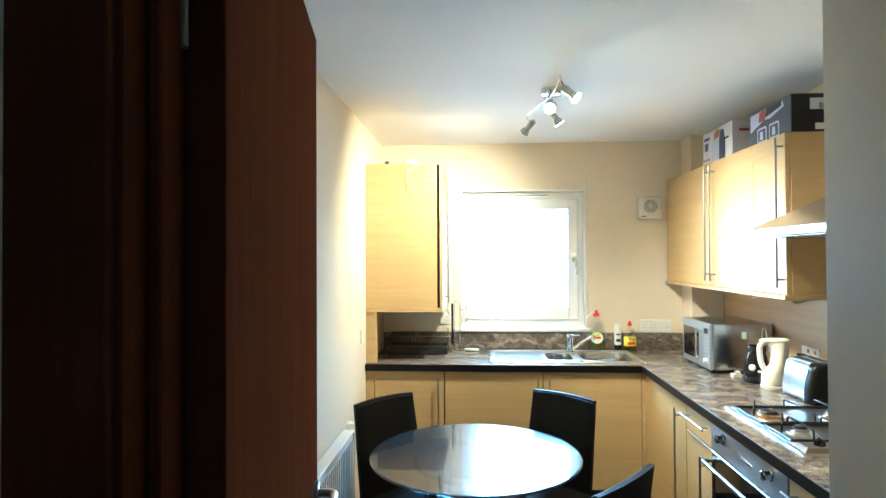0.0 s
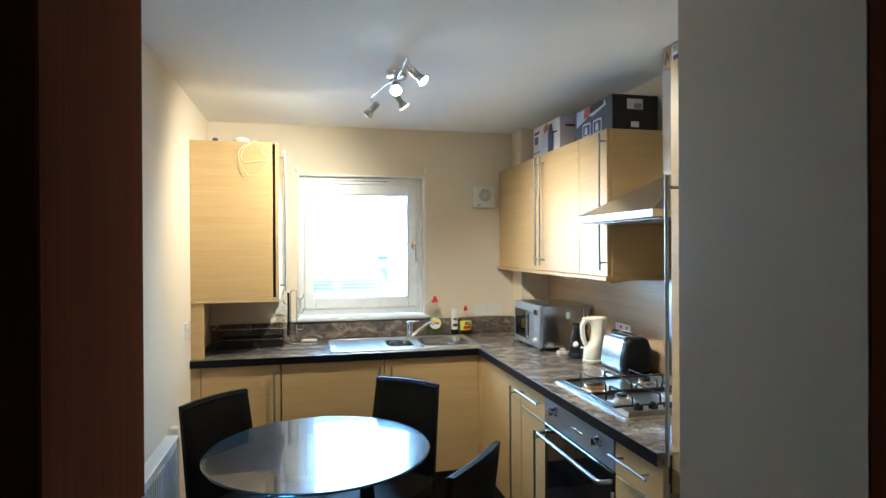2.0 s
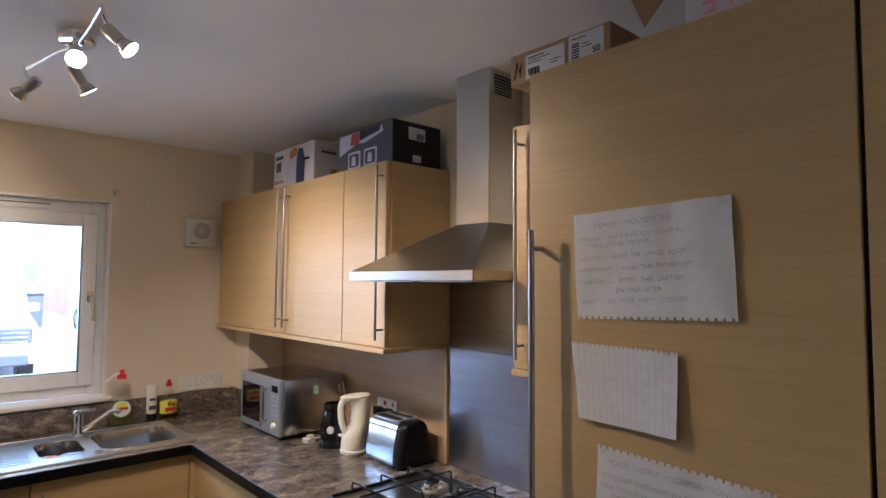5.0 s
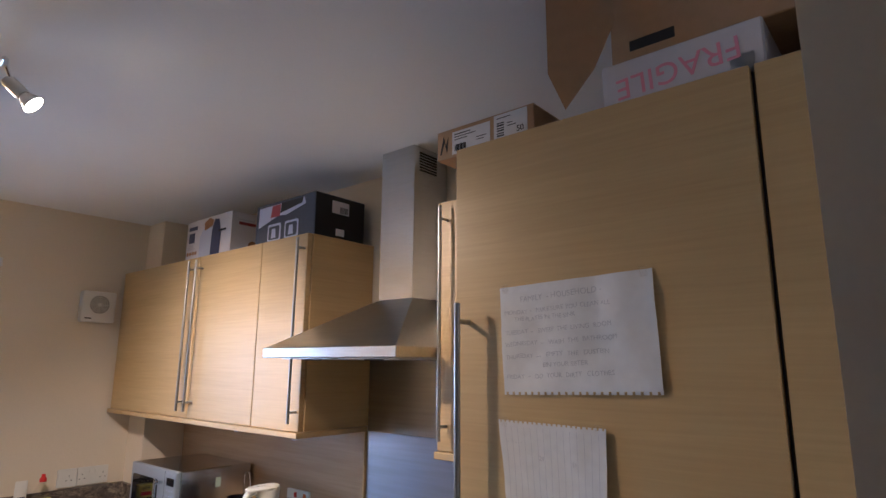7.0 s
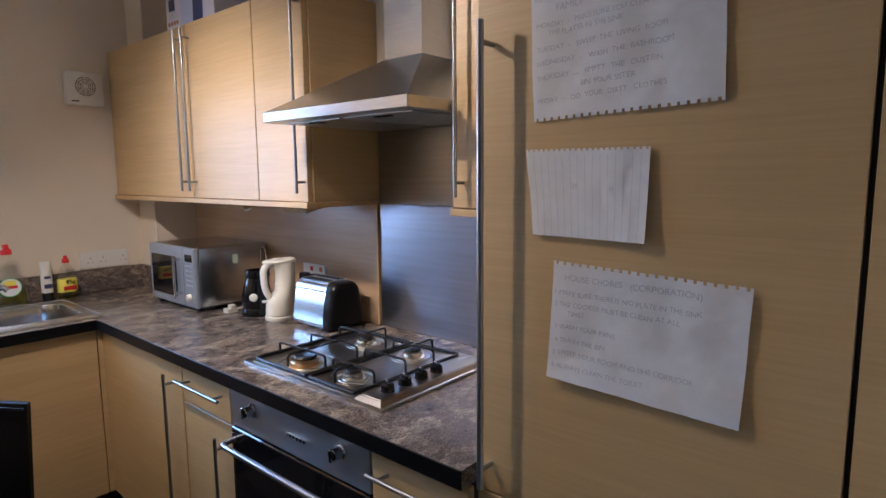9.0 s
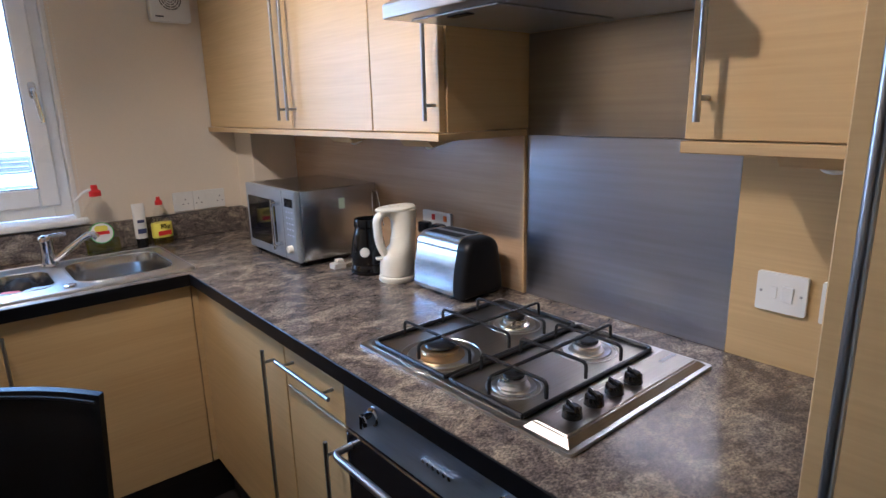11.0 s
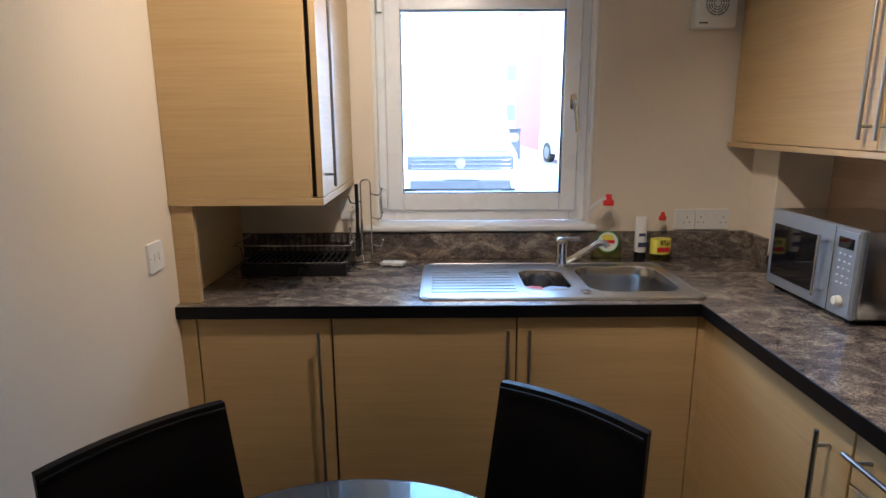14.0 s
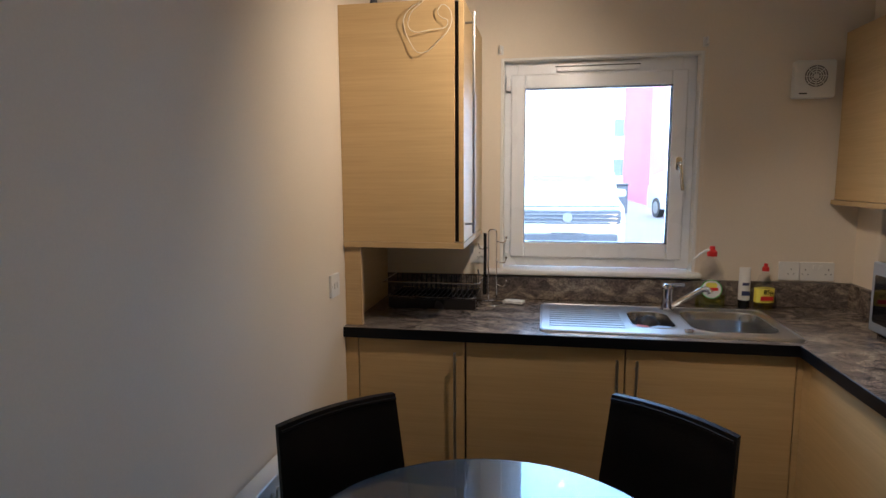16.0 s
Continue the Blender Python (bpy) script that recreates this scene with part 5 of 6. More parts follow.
patch(t, "small_picture", 0.025, 0.085, 0.075, 0.130, BLUE_PRINT, label="small navy picture")
for i in range(4):
    part("round_icon", rod((0.022 + 0.024 * i, -0.0014, 0.035), (0.022 + 0.024 * i, -0.0002, 0.035), 0.009, seg=14), BROWN_PRINT, t)
for i in range(3):
    patch(t, "text_bar", 0.025, 0.055 + 0.008 * i, 0.085 - 0.012 * i, 0.058 + 0.008 * i, INK)
patch(t, "name_bar", 0.035, 0.132, 0.115, 0.145, plain("maroon_print", (0.26, 0.04, 0.05), 0.5), side="end", w=0.385, label="red printed name bar")
patch(t, "text_bar", 0.030, 0.152, 0.110, 0.156, INK, side="end", w=0.385)
part("pan_picture", rod((0.3852, 0.105, 0.045), (0.3864, 0.105, 0.045), 0.022, seg=18), BROWN_PRINT, t, "round brown picture")

t = carton("dark slate appliance box with printed photographs", (2.030, 1.870, U1), -90, 0.375, 0.235, 0.160, DARK_CARD)
part("end_panel", box((0.3752, 0.002, 0.002), (0.3764, 0.233, 0.158)), BLACK_CARD, t, "black box end")
patch(t, "barcode_label", 0.075, 0.095, 0.155, 0.142, WHITE_CARD, 0.0026, "end", "white barcode label", 0.375)
for i in range(9):
    patch(t, "barcode_bar", 0.112 + 0.0042 * i, 0.098, 0.114 + 0.0042 * i, 0.122, BLACK_CARD, 0.0034, "end", "", 0.375)
patch(t, "price_label", 0.095, 0.012, 0.135, 0.038, PAPER, 0.0026, "end", "pale label", 0.375)
part("photograph", prism([(0.020, 0.070), (0.150, 0.105), (0.200, 0.100), (0.320, 0.125), (0.310, 0.150), (0.020, 0.150)], 0.0004, 0.0014, m=pose(0, 0, 0, 90, 0, 0)), PALE_BLUE, t, "pale photograph band")
part("photograph", prism([(0.100, 0.102), (0.160, 0.102), (0.165, 0.148), (0.110, 0.148)], 0.0015, 0.0022, m=pose(0, 0, 0, 90, 0, 0)), plain("berry_print", (0.35, 0.06, 0.07), 0.5), t, "dark red photograph")
part("photograph", prism([(0.165, 0.112), (0.300, 0.130), (0.305, 0.150), (0.170, 0.150)], 0.0023, 0.0030, m=pose(0, 0, 0, 90, 0, 0)), BLACK_CARD, t, "black appliance photograph")
for x in (0.085, 0.195):
    part("inset_picture", prism(round_rect(x, 0.008, x + 0.085, 0.075, 0.010), 0.0004, 0.0014, m=pose(0, 0, 0, 90, 0, 0)), PALE_BLUE, t, "small framed picture")
    part("inset_photo", prism(round_rect(x + 0.008, 0.014, x + 0.077, 0.066, 0.008), 0.0015, 0.0022, m=pose(0, 0, 0, 90, 0, 0)), DARK_CARD, t)
    part("inset_jug", prism([(x + 0.026, 0.020), (x + 0.056, 0.020), (x + 0.052, 0.056), (x + 0.030, 0.056)], 0.0023, 0.0028, m=pose(0, 0, 0, 90, 0, 0)), PALE_BLUE, t)

T1 = 2.0455
t = carton("flat brown parcel box with white address labels", (1.738, 0.668, T1), -90, 0.255, 0.20, 0.066, CARD)
patch(t, "address_label", 0.045, 0.006, 0.148, 0.058, PAPER, label="white address label")
patch(t, "address_label", 0.158, 0.004, 0.240, 0.064, PAPER, label="white address label")
for x0, z0, x1, z1 in ((0.052, 0.050, 0.096, 0.052), (0.052, 0.044, 0.110, 0.0455), (0.052, 0.038, 0.088, 0.0395), (0.112, 0.030, 0.140, 0.0315), (0.112, 0.024, 0.132, 0.0255), (0.166, 0.055, 0.200, 0.0565), (0.192, 0.040, 0.205, 0.0415), (0.192, 0.034, 0.214, 0.0355)):
    patch(t, "print_bar", x0, z0, x1, z1, BLACK_CARD, 0.0020)
for i in range(9):
    patch(t, "barcode_bar", 0.053 + 0.0034 * i, 0.012, 0.0545 + 0.0034 * i + 0.0006 * (i % 3), 0.027, BLACK_CARD, 0.0020)
for i in range(7):
    patch(t, "barcode_bar", 0.166, 0.010 + 0.0056 * i, 0.184, 0.0122 + 0.0056 * i + 0.0008 * (i % 2), BLACK_CARD, 0.0020)
part("label_number", lettering("50", 0.018, pose(0.223, -0.0016, 0.022, 90, 0, 0), 0.0004), BLACK_CARD, t, "printed number")
part("ink_mark", prism([(0.010, 0.012), (0.014, 0.012), (0.022, 0.040), (0.030, 0.014), (0.034, 0.050), (0.026, 0.030), (0.020, 0.054)], 0.0004, 0.0012, m=pose(0, 0, 0, 90, 0, 0)), BLACK_CARD, t, "black printed mark")
t = thing("cardboard_box", (1.728, 0.262, T1), "white box with pink hand-lettered writing upside down", "box", -90)
part("box", box((0, 0, 0), (0.265, 0.30, 0.085), 0.003), WHITE_CARD, t)
part("writing", lettering("FRAGILE", 0.056, pose(0.130, -0.0008, 0.040, 90, 0, 0) @ pose(0, 0, 0, 0, 0, 184), 0.0003), PINK_INK, t, "pink marker lettering")
part("tape", box((0.215, -0.001, 0.0), (0.250, -0.0002, 0.03)), PANE, t, "clear tape")
t = thing("cardboard_box", (1.742, 0.262, T1 + 0.0865), "open brown cardboard box with a raised side flap", "box", -90)
part("box", box((0.015, 0.0, 0.0), (0.330, 0.36, 0.150), 0.002), CARD, t)
part("flap", prism([(0.0, 0.0), (0.0, 0.24), (0.075, 0.235), (0.120, 0.18), (0.125, 0.09), (0.085, 0.0), (0.03, -0.075)], -0.002, 0.002, m=pose(0.0125, -0.01, 0.0, 90, 0, 25) @ pose(-0.11, 0, 0)), CARD, t, "brown card flap hanging out")
part("print_mark", box((0.05, -0.0012, 0.02), (0.13, -0.0002, 0.04)), BLACK_CARD, t, "dark printed mark")

# ---- paper notes on the tall unit ----


def note(label, y0, z1, w, h, lean, holes, lines, curl, ruled, taper=0.0):
    """A torn-out sheet on the door, with a row of punched holes along one edge. Drawn to the right and down from its top corner."""
    t = thing("paper_note", (TX - 0.0012, y0, z1), label, "paper", group="notes on the tall unit")
    t.matrix_basis = facing("-x", (TX - 0.0012, y0, z1)) @ pose(0, 0, 0, 0, 0, lean)
    cols, rows = 66, 40

    def lift(x, y):
        return max(0.0008, 0.0030 + 0.0030 * noise.noise(Vector((x * 22, y * 16, w * 9))) + 0.0009 * noise.noise(Vector((x * 70, y * 55, w * 5))) + curl(x / w, -y / h))

    def warp(x, y):
        return x + taper * (-y / h) * (1 - x / w)

    bm = bmesh.new()
    grid = []
    for j in range(rows + 1):
        row = []
        for i in range(cols + 1):
            u, v = i / cols, j / rows
            x, y = w * u, -h * v
            row.append(bm.verts.new((warp(x, y), y, lift(x, y))))
        grid.append(row)
    for j in range(rows):
        for i in range(cols):
            if holes is not None and j == (0 if holes else rows - 1) and i % 3 == 1:
                continue
            bm.faces.new((grid[j][i], grid[j + 1][i], grid[j + 1][i + 1], grid[j][i + 1]))
    sheet = part("sheet", bm, PAPER, t, "white punched paper sheet", True)
    for x, y, size, words in lines:
        bm = lettering(words, size * 1.12, pose(x, y, 0.0, 0, 0, 0), 0.0002)
        lo = min(v.co.x for v in bm.verts)
        for v in bm.verts:
            v.co.x += x - lo
            v.co.y += 0.0022 * noise.noise(Vector((v.co.x * 60, y * 90, 0.0))) + 0.018 * (v.co.x - x)
            v.co.x += 0.0016 * noise.noise(Vector((v.co.x * 120, y * 70, 5.0)))
            v.co.z = 0.2 * v.co.z + 0.0003 + lift(v.co.x, v.co.y)
        part("writing", bm, INK, sheet, "faint handwritten line")
    for k in range(ruled):
        x = w * (k + 1) / (ruled + 1)
        bm = bmesh.new()
        rail = [[bm.verts.new((warp(x, -h * v / 14) + d, -h * v / 14, 0.0003 + lift(x + d, -h * v / 14))) for d in (-0.00035, 0.00035)] for v in range(1, 15)]
        for p, q in zip(rail, rail[1:]):
            bm.faces.new((p[0], q[0], q[1], p[1]))
        part("rule", bm, FAINT_RULE, sheet)
    for x in (0.012, w - 0.014):
        part("tape", box((x - 0.007, -0.012, 0.0042), (x + 0.007, 0.005, 0.0044)), CLEAR_PLASTIC, sheet, "clear sticky tape")
    return t


flat = lambda u, v: 0.002 * u * v
note("white paper chore list taped to the tall unit", 0.477, 1.738, 0.293, 0.197, 2.0, False, [
    (0.045, -0.026, 0.013, "FAMILY  - HOUSEHOLD -"), (0.010, -0.050, 0.010, "MONDAY  -  MAKE SURE YOU CLEAN ALL"), (0.030, -0.063, 0.010, "THE PLATES IN THE SINK"), (0.010, -0.086, 0.010, "TUESDAY  -   SWEEP  THE  LIVING  ROOM"),
    (0.008, -0.108, 0.010, "WEDNESDAY  --   WASH  THE  BATHROOM"), (0.008, -0.130, 0.010, "THURSDAY  ---   EMPTY   THE   DUSTBIN"), (0.085, -0.146, 0.010, "BIN YOUR SISTER"), (0.008, -0.166, 0.010, "FRIDAY  --   DO  YOUR  DIRTY   CLOTHES")], flat, 0)
note("small ruled paper slip curling off the tall unit", 0.484, 1.497, 0.210, 0.140, -0.6, True, [(0.085, -0.060, 0.010, "29"), (0.150, -0.062, 0.008, "51"), (0.020, -0.036, 0.008, "- - - - - -")], lambda u, v: 0.016 * max(0, u - 0.45) ** 1.6 * (0.3 + v) + 0.014 * max(0, v - 0.5) ** 2, 15, 0.018)
note("large white paper house rules taped to the tall unit", 0.428, 1.316, 0.298, 0.197, -2.2, True, [
    (0.022, -0.026, 0.012, "HOUSE CHORES   (CORPORATION)"), (0.006, -0.052, 0.010, "1 MAKE SURE THERE IS NO PLATE IN THE SINK"), (0.006, -0.070, 0.010, "2 THE COOKER MUST BE CLEAN AT ALL"), (0.030, -0.084, 0.010, "TIMES"),
    (0.008, -0.108, 0.010, "3 WASH YOUR PANS"), (0.010, -0.130, 0.010, "4 TRASH THE BIN"), (0.008, -0.152, 0.010, "5 SWEEP YOUR ROOM AND THE CORRIDOR"), (0.008, -0.174, 0.010, "6 ALWAYS CLEAN THE TOILET")], lambda u, v: 0.030 * max(0, v - 0.45) ** 2 * (1 - 0.4 * u), 0)

# ---- flex and clutter on the wall cupboard ----
flex = thing("extension_flex", (0.35, 2.50, 2.0945), "coiled cream extension flex hanging over the cupboard side", "cable")
loops = [(0.020, -0.010), (-0.020, -0.032), (-0.042, -0.067), (-0.036, -0.112), (-0.008, -0.165), (0.012, -0.187), (0.045, -0.180), (0.085, -0.146), (0.117, -0.120), (0.134, -0.080), (0.128, -0.042), (0.100, -0.020), (0.078, -0.045), (0.092, -0.068), (0.122, -0.078), (0.112, -0.102), (0.060, -0.106), (0.000, -0.118), (-0.030, -0.090), (-0.016, -0.046), (0.022, -0.018)]
run = [(x, -0.085 - 0.005 * (k % 3), z) for k, (x, z) in enumerate(loops)]
part("cable", tube(bend([(-0.03, 0.05, 0.012), (0.0, -0.02, 0.014), (0.016, -0.070, 0.010), *run, (0.045, -0.072, 0.010), (0.05, 0.0, 0.012)], 0.022, 4), 0.0017, seg=7), plain("old_cream_flex", (0.60, 0.53, 0.40), 0.45, grain=0.1), flex, "cream plastic flex", True)
part("reel", lathe([(0.010, 0.0), (0.042, 0.002), (0.046, 0.014), (0.040, 0.030), (0.020, 0.040), (0.004, 0.042)], (-0.035, 0.03, 0)), WHITE_PLASTIC, flex, "white plastic block", True)
cap = tagged(part("bottle_cap", lathe([(0.014, 0), (0.015, 0.010), (0.012, 0.020), (0.004, 0.022)], seg=16), DARK_TRIM, smooth=True), "small dark bottle cap on the cupboard top", "cap")
cap.location = (0.185, 2.47, 2.0945)

# ---- radiator ----
rad = thing("radiator", (LEFT, 1.36, 0.13), "white panel radiator with upright ribs", "radiator")
RL = 0.46
part("panel", box((0.045, -RL, 0.0), (0.058, RL, 0.555), 0.004), GLOSS_WHITE, rad)
for i in range(28):
    y = -RL + 0.020 + (2 * RL - 0.04) * i / 27
    part("rib", prism(round_rect(y - 0.008, 0.03, y + 0.008, 0.525, 0.007, 3), 0.0, 0.007, m=Matrix(((0, 0, 1, 0.0575), (1, 0, 0, 0), (0, 1, 0, 0), (0, 0, 0, 1)))), GLOSS_WHITE, rad)
part("top_rail", box((0.010, -RL, 0.556), (0.066, RL, 0.568), 0.003), GLOSS_WHITE, rad, "white top grille")
for s in (-1, 1):
    part("side_cover", box((0.010, s * RL - 0.003, 0.02), (0.066, s * RL + 0.003, 0.5555), 0.002), GLOSS_WHITE, rad)
part("bracket", box((0.0, -0.3, 0.10), (0.0445, -0.27, 0.45)), GLOSS_WHITE, rad)
part("bracket", box((0.0, 0.27, 0.10), (0.0445, 0.30, 0.45)), GLOSS_WHITE, rad)
part("valve", lathe([(0.014, 0.52), (0.022, 0.53), (0.024, 0.57), (0.020, 0.592), (0.008, 0.600)], (0.038, RL + 0.030, 0), 18), CREAM_PLASTIC, rad, "cream valve head", True)
part("pipe", tube([(0.038, RL + 0.030, -0.13), (0.038, RL + 0.030, 0.525)], 0.0075, seg=10), GLOSS_WHITE, rad, "white painted pipe", True)

# ---- table and chairs ----
table = thing("round_table", (0.718, 1.352, 0.0), "round clear glass dining table on black metal legs", "table")
part("tabletop", lathe([(0.414, 0.7400), (0.418, 0.7415), (0.420, 0.745), (0.418, 0.7485), (0.414, 0.7500)], seg=128), TABLE_GLASS, table, "clear glass top with a green edge")
part("ring", tube([(0.235 * math.cos(k * math.pi / 24), 0.235 * math.sin(k * math.pi / 24), 0.715) for k in range(48)], 0.012, seg=10, closed=True), MATT_BLACK, table, "black steel ring under the glass", True)
for k in range(4):
    a = radians(45 + 90 * k)
    c, s = math.cos(a), math.sin(a)
    leg = part("leg", tube([(0.330 * c, 0.330 * s, 0.0), (0.270 * c, 0.270 * s, 0.36), (0.235 * c, 0.235 * s, 0.726)], 0.017, seg=14), MATT_BLACK, table, "", True)
    part("glass_pad", lathe([(0.018, 0.7262), (0.018, 0.7398)], (0.235 * c, 0.235 * s, 0), 16), CHROME, leg, "bright pad under the glass")


def slab(w0, w1, depth, z0, z1, lean, bow, y):
    """A padded board that stands up: narrower or wider at the top, leaning back and bowed."""
    bm = bmesh.new()
    rows, cols = 9, 12
    sides = []
    for f in (0, 1):
        grid = []
        for j in range(rows + 1):
            v = j / rows
            half = (w0 + (w1 - w0) * v) / 2
            row = []
            for i in range(cols + 1):
                u = 2 * i / cols - 1
                edge = min(1.0, 6 * (1 - abs(u)) + 0.25, 5 * (1 - v) + 0.3)
                off = bow * (1 - u * u) - lean * v
                top = z0 + (z1 - z0) * v - (0.005 * u * u * v if bow else 0)
                row.append(bm.verts.new((half * u, y + off + (1 if f else -1) * depth / 2 * edge ** 0.5, top)))
            grid.append(row)
        sides.append(grid)
        for j in range(rows):
            for i in range(cols):
                bm.faces.new((grid[j][i], grid[j][i + 1], grid[j + 1][i + 1], grid[j + 1][i]))
    loop = lambda g: [g[0][i] for i in range(cols + 1)] + [g[j][cols] for j in range(1, rows + 1)] + [g[rows][i] for i in range(cols - 1, -1, -1)] + [g[j][0] for j in range(rows - 1, 0, -1)]
    a, b = loop(sides[0]), loop(sides[1])
    for i in range(len(a)):
        bm.faces.new((a[i], a[(i + 1) % len(a)], b[(i + 1) % len(b)], b[i]))
    return bm


CHAIR = "black faux-leather dining chair with a tall padded back"
chair = thing("dining_chair", (0, 0, 0), CHAIR, "chair", group="chairs round the table")
# the chair looks along +y; the top of its back lies over the origin
part("backrest", slab(0.375, 0.345, 0.034, 0.40, 0.878, 0.075, -0.016, 0.075), LEATHER, chair, "black leather back with a stitched top edge", True)
part("seat", prism(round_rect(-0.200, 0.072, 0.200, 0.470, 0.05, 6), 0.415, 0.468), LEATHER, chair, "padded black leather seat", True)
part("seat_piping", tube([(x, y, 0.466) for x, y in round_rect(-0.199, 0.073, 0.199, 0.469, 0.05, 6)], 0.006, seg=6, closed=True), LEATHER, chair, smooth=True)
part("top_seam", tube([(0.168 * u, 0.018 - 0.016 * (1 - u * u), 0.868 - 0.005 * u * u) for u in (-1, -0.6, -0.2, 0.2, 0.6, 1)], 0.0035, seg=6), LEATHER, chair, "raised seam", True)
for x, y, dx, dy in ((-0.165, 0.085, -0.01, -0.055), (0.165, 0.085, 0.01, -0.055), (-0.17, 0.43, -0.005, 0.015), (0.17, 0.43, 0.005, 0.015)):
    part("leg", tube([(x, y, 0.416), (x + dx * 0.4, y + dy * 0.4, 0.20), (x + dx, y + dy, 0.0)], 0.017, seg=12), MATT_BLACK, chair, "", True)


def seat_at(p, q):
    """The pose of a chair whose back's top edge runs from p to q, seen from behind it from left to right."""
    (x0, y0), (x1, y1) = p, q
    return pose((x0 + x1) / 2, (y0 + y1) / 2, 0.0, 0, 0, math.degrees(math.atan2(y1 - y0, x1 - x0)))


chair.matrix_basis = seat_at((1.270, 1.722), (1.005, 1.960))
copy_thing(chair, seat_at((0.401, 1.866), (0.172, 1.602)))
copy_thing(chair, seat_at((1.060, 0.648), (1.288, 0.915)))

# ---- ceiling spotlights ----
spots = thing("ceiling_spotlights", (1.080, 1.745, TOP), "satin chrome ceiling light with four spot heads, lit", "ceiling light")
LX, LY, LZ = 1.080, 1.745, TOP
part("ceiling_rose", lathe([(0.050, 0.0), (0.050, -0.022), (0.044, -0.030), (0.010, -0.032)]), CHROME, spots, "round chrome ceiling rose", True)


def rel(p):
    return (p[0] - LX, p[1] - LY, p[2] - LZ)


part("bar", tube(bend([rel(p) for p in ((0.985, 1.985, 2.258), (1.045, 1.80, 2.280), (1.078, 1.745, 2.284), (1.082, 1.60, 2.284), (1.072, 1.400, 2.275))], 0.06, 5), 0.0055, seg=10), CHROME, spots, "curved chrome bar", True)
part("bar", tube(bend([rel(p) for p in ((1.050, 1.600, 2.270), (1.070, 1.72, 2.280), (1.105, 1.80, 2.262))], 0.06, 5), 0.0055, seg=10), CHROME, spots, "short chrome bar", True)
HEADS = [
    ((0.985, 1.975, 2.258), (0.985, 1.950, 2.185), (-0.54, 0.58, -0.58), 1.25, 130),
    ((1.052, 1.605, 2.268), (1.050, 1.565, 2.195), (-0.10, -0.75, -0.55), 0.09, 130),
    ((1.076, 1.400, 2.275), (1.118, 1.400, 2.200), (0.64, -0.36, -0.66), 1.0, 92),
    ((1.104, 1.795, 2.262), (1.105, 1.795, 2.195), (0.56, 0.14, -0.72), 1.45, 106),
]
for top, at, way, power, spread in HEADS:
    w = Vector(way).normalized()
    m = Matrix.Translation(rel(at)) @ (-w).to_track_quat("Z", "Y").to_matrix().to_4x4()
    bm = lathe([(0.0150, 0.000), (0.0160, 0.003), (0.0160, 0.044), (0.0140, 0.050), (0.0060, 0.052)], seg=24)
    bm.transform(m)
    h = part("spot_head", bm, SPOT_METAL, spots, "satin chrome spot head", True)
    bm = lathe([(0.0245, -0.0300), (0.0238, -0.0270), (0.0185, -0.0130), (0.0135, -0.0040), (0.0130, -0.0005)], seg=24)
    bm.transform(m)
    glass = part("bulb", bm, BULB_GLASS, h, "silvered glass reflector bulb", True)
    bm = lathe([(0.0225, -0.0303), (0.0210, -0.0318), (0.0080, -0.0330)], seg=24)
    bm.transform(m)
    part("lit_face", bm, BULB, glass, "glowing bulb face", True)
    part("arm", tube(bend([rel(top), rel((top[0], top[1], (top[2] + at[2]) / 2 + 0.02)), tuple(m @ Vector((0, 0, 0.03)))], 0.02), 0.0045, seg=8), CHROME, spots, "thin chrome arm", True)
    lamp("spot_beam", "SPOT", look(Vector(at) + w * 0.046, Vector(at) + w), 2.5 * power, (1.0, 0.755, 0.49), cone=spread, blend=1.0, soft=0.028)

# ---- outside the window ----
ground = structure("ground", box((-400, OUT + 0.02, -0.25), (400, 800, 0.16)), ASPHALT, "damp grey tarmac car park")


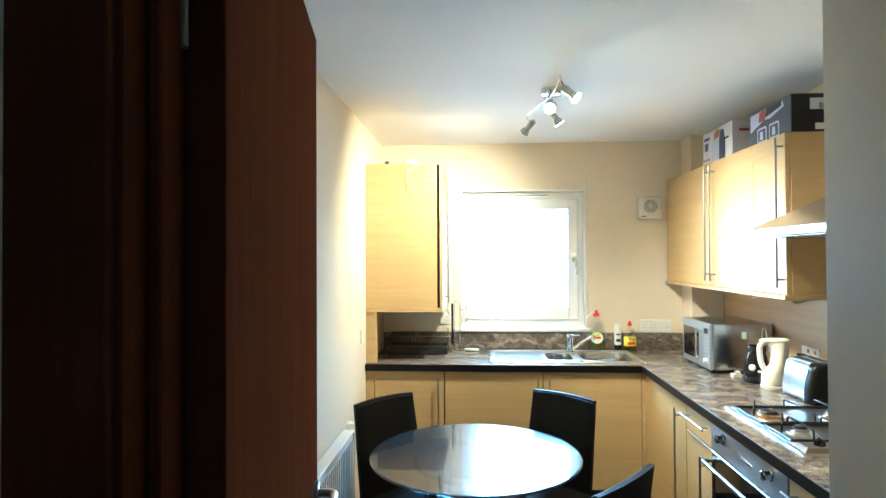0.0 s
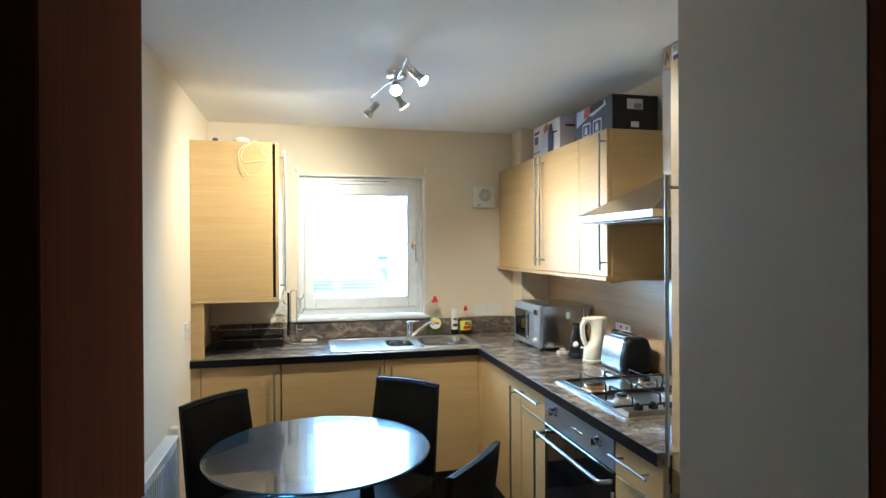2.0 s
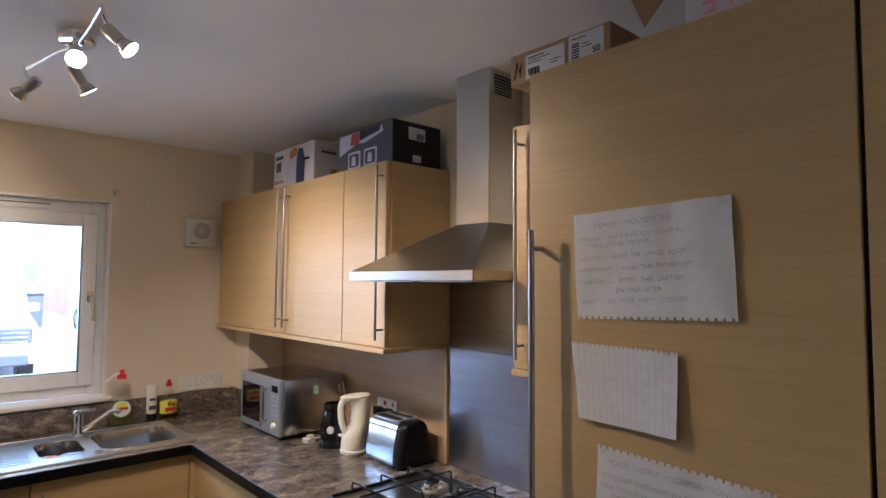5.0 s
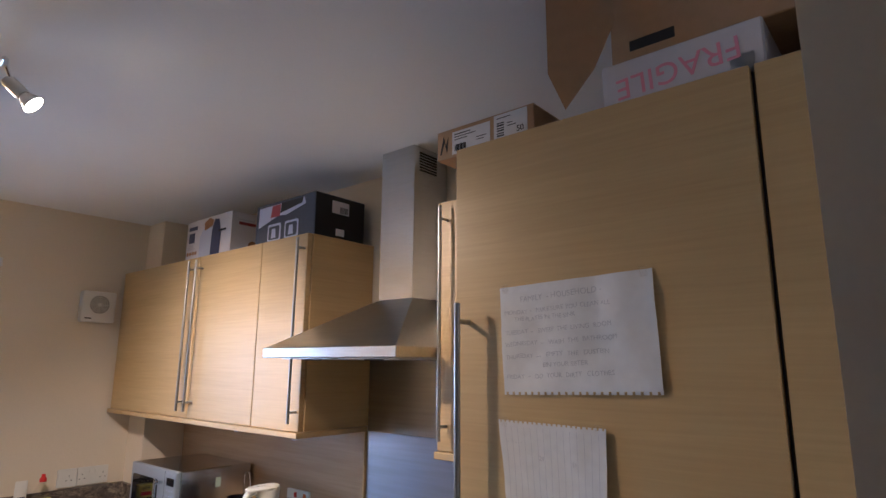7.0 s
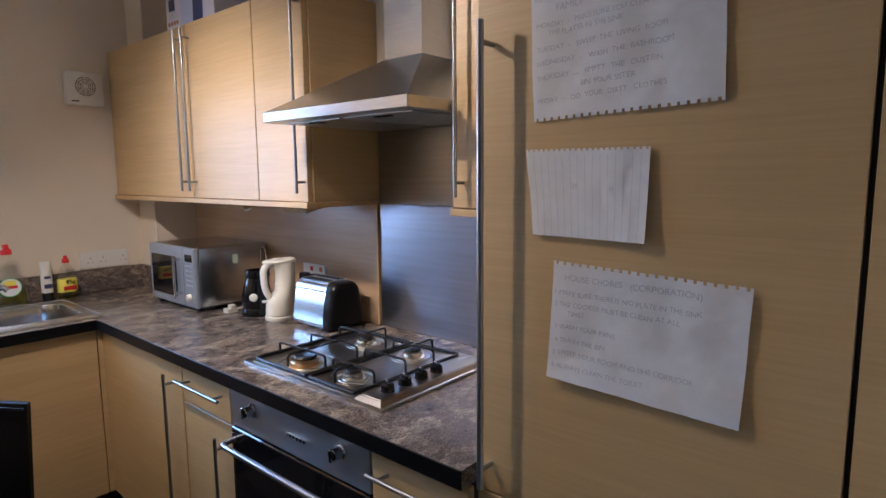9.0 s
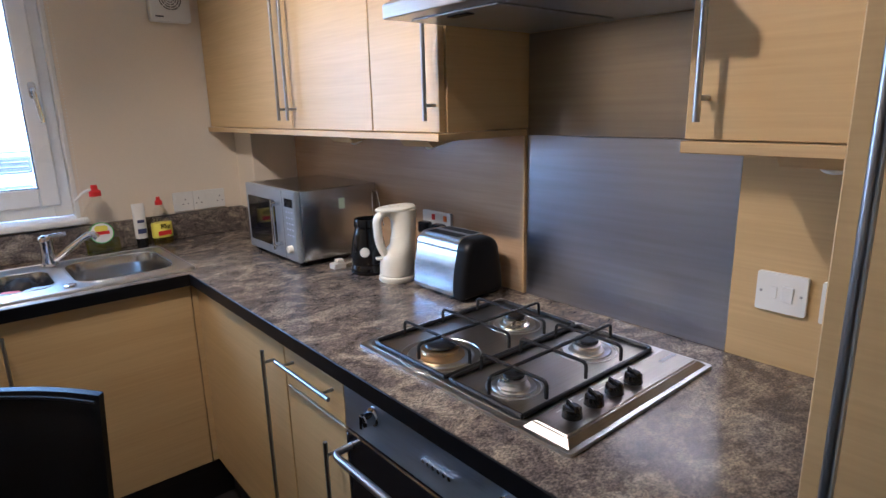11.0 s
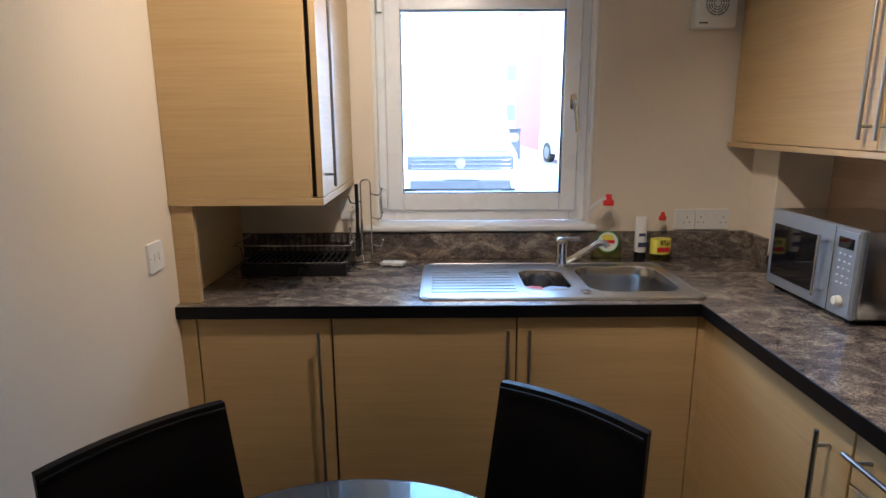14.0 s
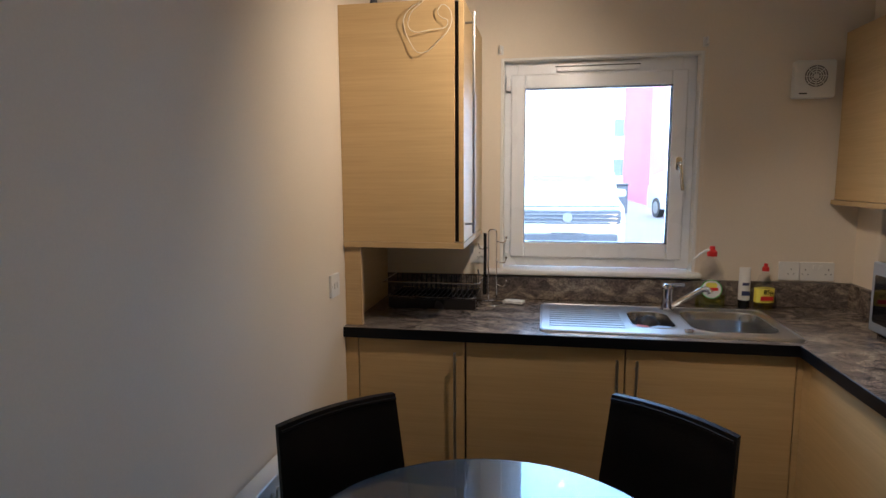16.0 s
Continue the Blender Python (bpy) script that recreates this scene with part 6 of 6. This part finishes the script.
def car(label, at, turn, paint):
    t = thing("parked_car", at, label, "car", turn, "parked cars")
    side = [(-2.05, 0.30), (-2.10, 0.62), (-1.95, 0.82), (-1.10, 0.95), (-0.45, 1.38), (0.70, 1.46), (1.55, 1.30), (1.95, 0.95), (2.05, 0.55), (1.95, 0.28)]
    bm = prism(side, -0.86, 0.86, m=SIDE @ pose(0, 0, 0))
    bm.transform(Matrix.Rotation(radians(90), 4, "Z"))
    part("body", bm, paint, t, smooth=False)
    part("windscreen", prism([(-0.70, 0.98), (0.70, 0.98), (0.58, 1.34), (-0.58, 1.34)], 0.0, 0.02, m=pose(0, -1.02, 0.0, 0, 0, 0) @ Matrix(((1, 0, 0, 0), (0, 1.35, 0.2, -1.32), (0, 1, 0, 0), (0, 0, 0, 1)))), DARK_GLASS, t, "sloping windscreen")
    for k in range(3):
        part("grille_bar", box((-0.74, -2.135, 0.60 + 0.062 * k), (0.74, -2.126, 0.612 + 0.062 * k), 0.002), CHROME, t, "bright grille bar")
    part("number_plate", box((-0.26, -2.150, 0.46), (0.26, -2.135, 0.565), 0.004), WHITE_PLASTIC, t, "white number plate")
    part("bonnet_line", box((-0.80, -1.99, 0.835), (0.80, -1.955, 0.855), 0.004), DARK_TRIM, t, "dark bonnet shut line")
    part("grille", box((-0.80, -2.125, 0.585), (0.80, -2.02, 0.79), 0.02), DARK_TRIM, t, "dark front grille")
    part("lower_grille", box((-0.76, -2.13, 0.28), (0.76, -2.02, 0.43), 0.02), DARK_TRIM, t, "dark lower air intake")
    part("badge", rod((0, -2.128, 0.68), (0, -2.145, 0.68), 0.075, seg=24), CHROME, t, "round bright badge")
    for s in (-1, 1):
        part("headlight", box((s * 0.62 - 0.18, -2.09, 0.64), (s * 0.62 + 0.18, -1.9, 0.80), 0.04), DARK_GLASS, t, "clear headlight")
        part("mirror", box((s * 0.95 - 0.09, -0.75, 0.95), (s * 0.95 + 0.09, -0.62, 1.08), 0.03), paint, t, "door mirror")
        for y in (-1.35, 1.25):
            w = part("wheel", rod((s * 0.70, y, 0.31), (s * 0.88, y, 0.31), 0.31, seg=28), MATT_BLACK, t, "black tyre")
            part("rim", rod((s * 0.88, y, 0.31), (s * 0.89, y, 0.31), 0.20, seg=20), SATIN, w, "bright wheel rim")
    return t


car("silver hatchback parked nose towards the window", (1.15, 11.6, 0.16), 0, SILVER_PAINT)
car("silver car parked beside the red wall", (5.35, 18.5, 0.16), 12, SILVER_PAINT)
wheelie = thing("wheelie_bin", (3.35, 21.0, 0.16), "dark blue-grey wheelie bin on the tarmac", "bin")
wheelie.scale = (0.75, 0.75, 1.0)
part("bin", prism([(-0.26, -0.30), (0.26, -0.30), (0.26, 0.30), (-0.26, 0.30)], 0.05, 0.98), DARK_TRIM, wheelie)
part("lid", box((-0.30, -0.36, 0.985), (0.30, 0.34, 1.06), 0.03), DARK_TRIM, wheelie)


def building(label, at, w, d, h, material, rows, cols):
    t = thing("building", at, label, "building")
    part("wall", box((0, 0, 0), (w, d, h)), material, t)
    part("roof", box((-0.2, -0.2, h), (w + 0.2, d + 0.2, h + 0.35)), PALE_RENDER, t)
    for j in range(rows):
        for i in range(cols):
            x, z = (i + 0.5) * w / cols, 1.2 + j * 2.8
            f = part("window", box((x - 0.65, -0.06, z), (x + 0.65, -0.002, z + 1.4)), UPVC, t)
            part("pane", box((x - 0.55, -0.075, z + 0.1), (x + 0.55, -0.062, z + 1.3)), DARK_GLASS, f)
    return t


building("long pale rendered block of flats far across the car park", (-26.0, 44.0, 0.16), 34.0, 9.0, 8.6, PALE_RENDER, 3, 9)
building("red-clad end wall of a building across the car park", (5.25, 27.0, 0.16), 0.95, 9.0, 7.5, RED_CLADDING, 0, 0)
building("pale rendered building beside the red wall", (6.25, 27.5, 0.16), 12.0, 9.0, 6.5, PALE_RENDER, 2, 4)
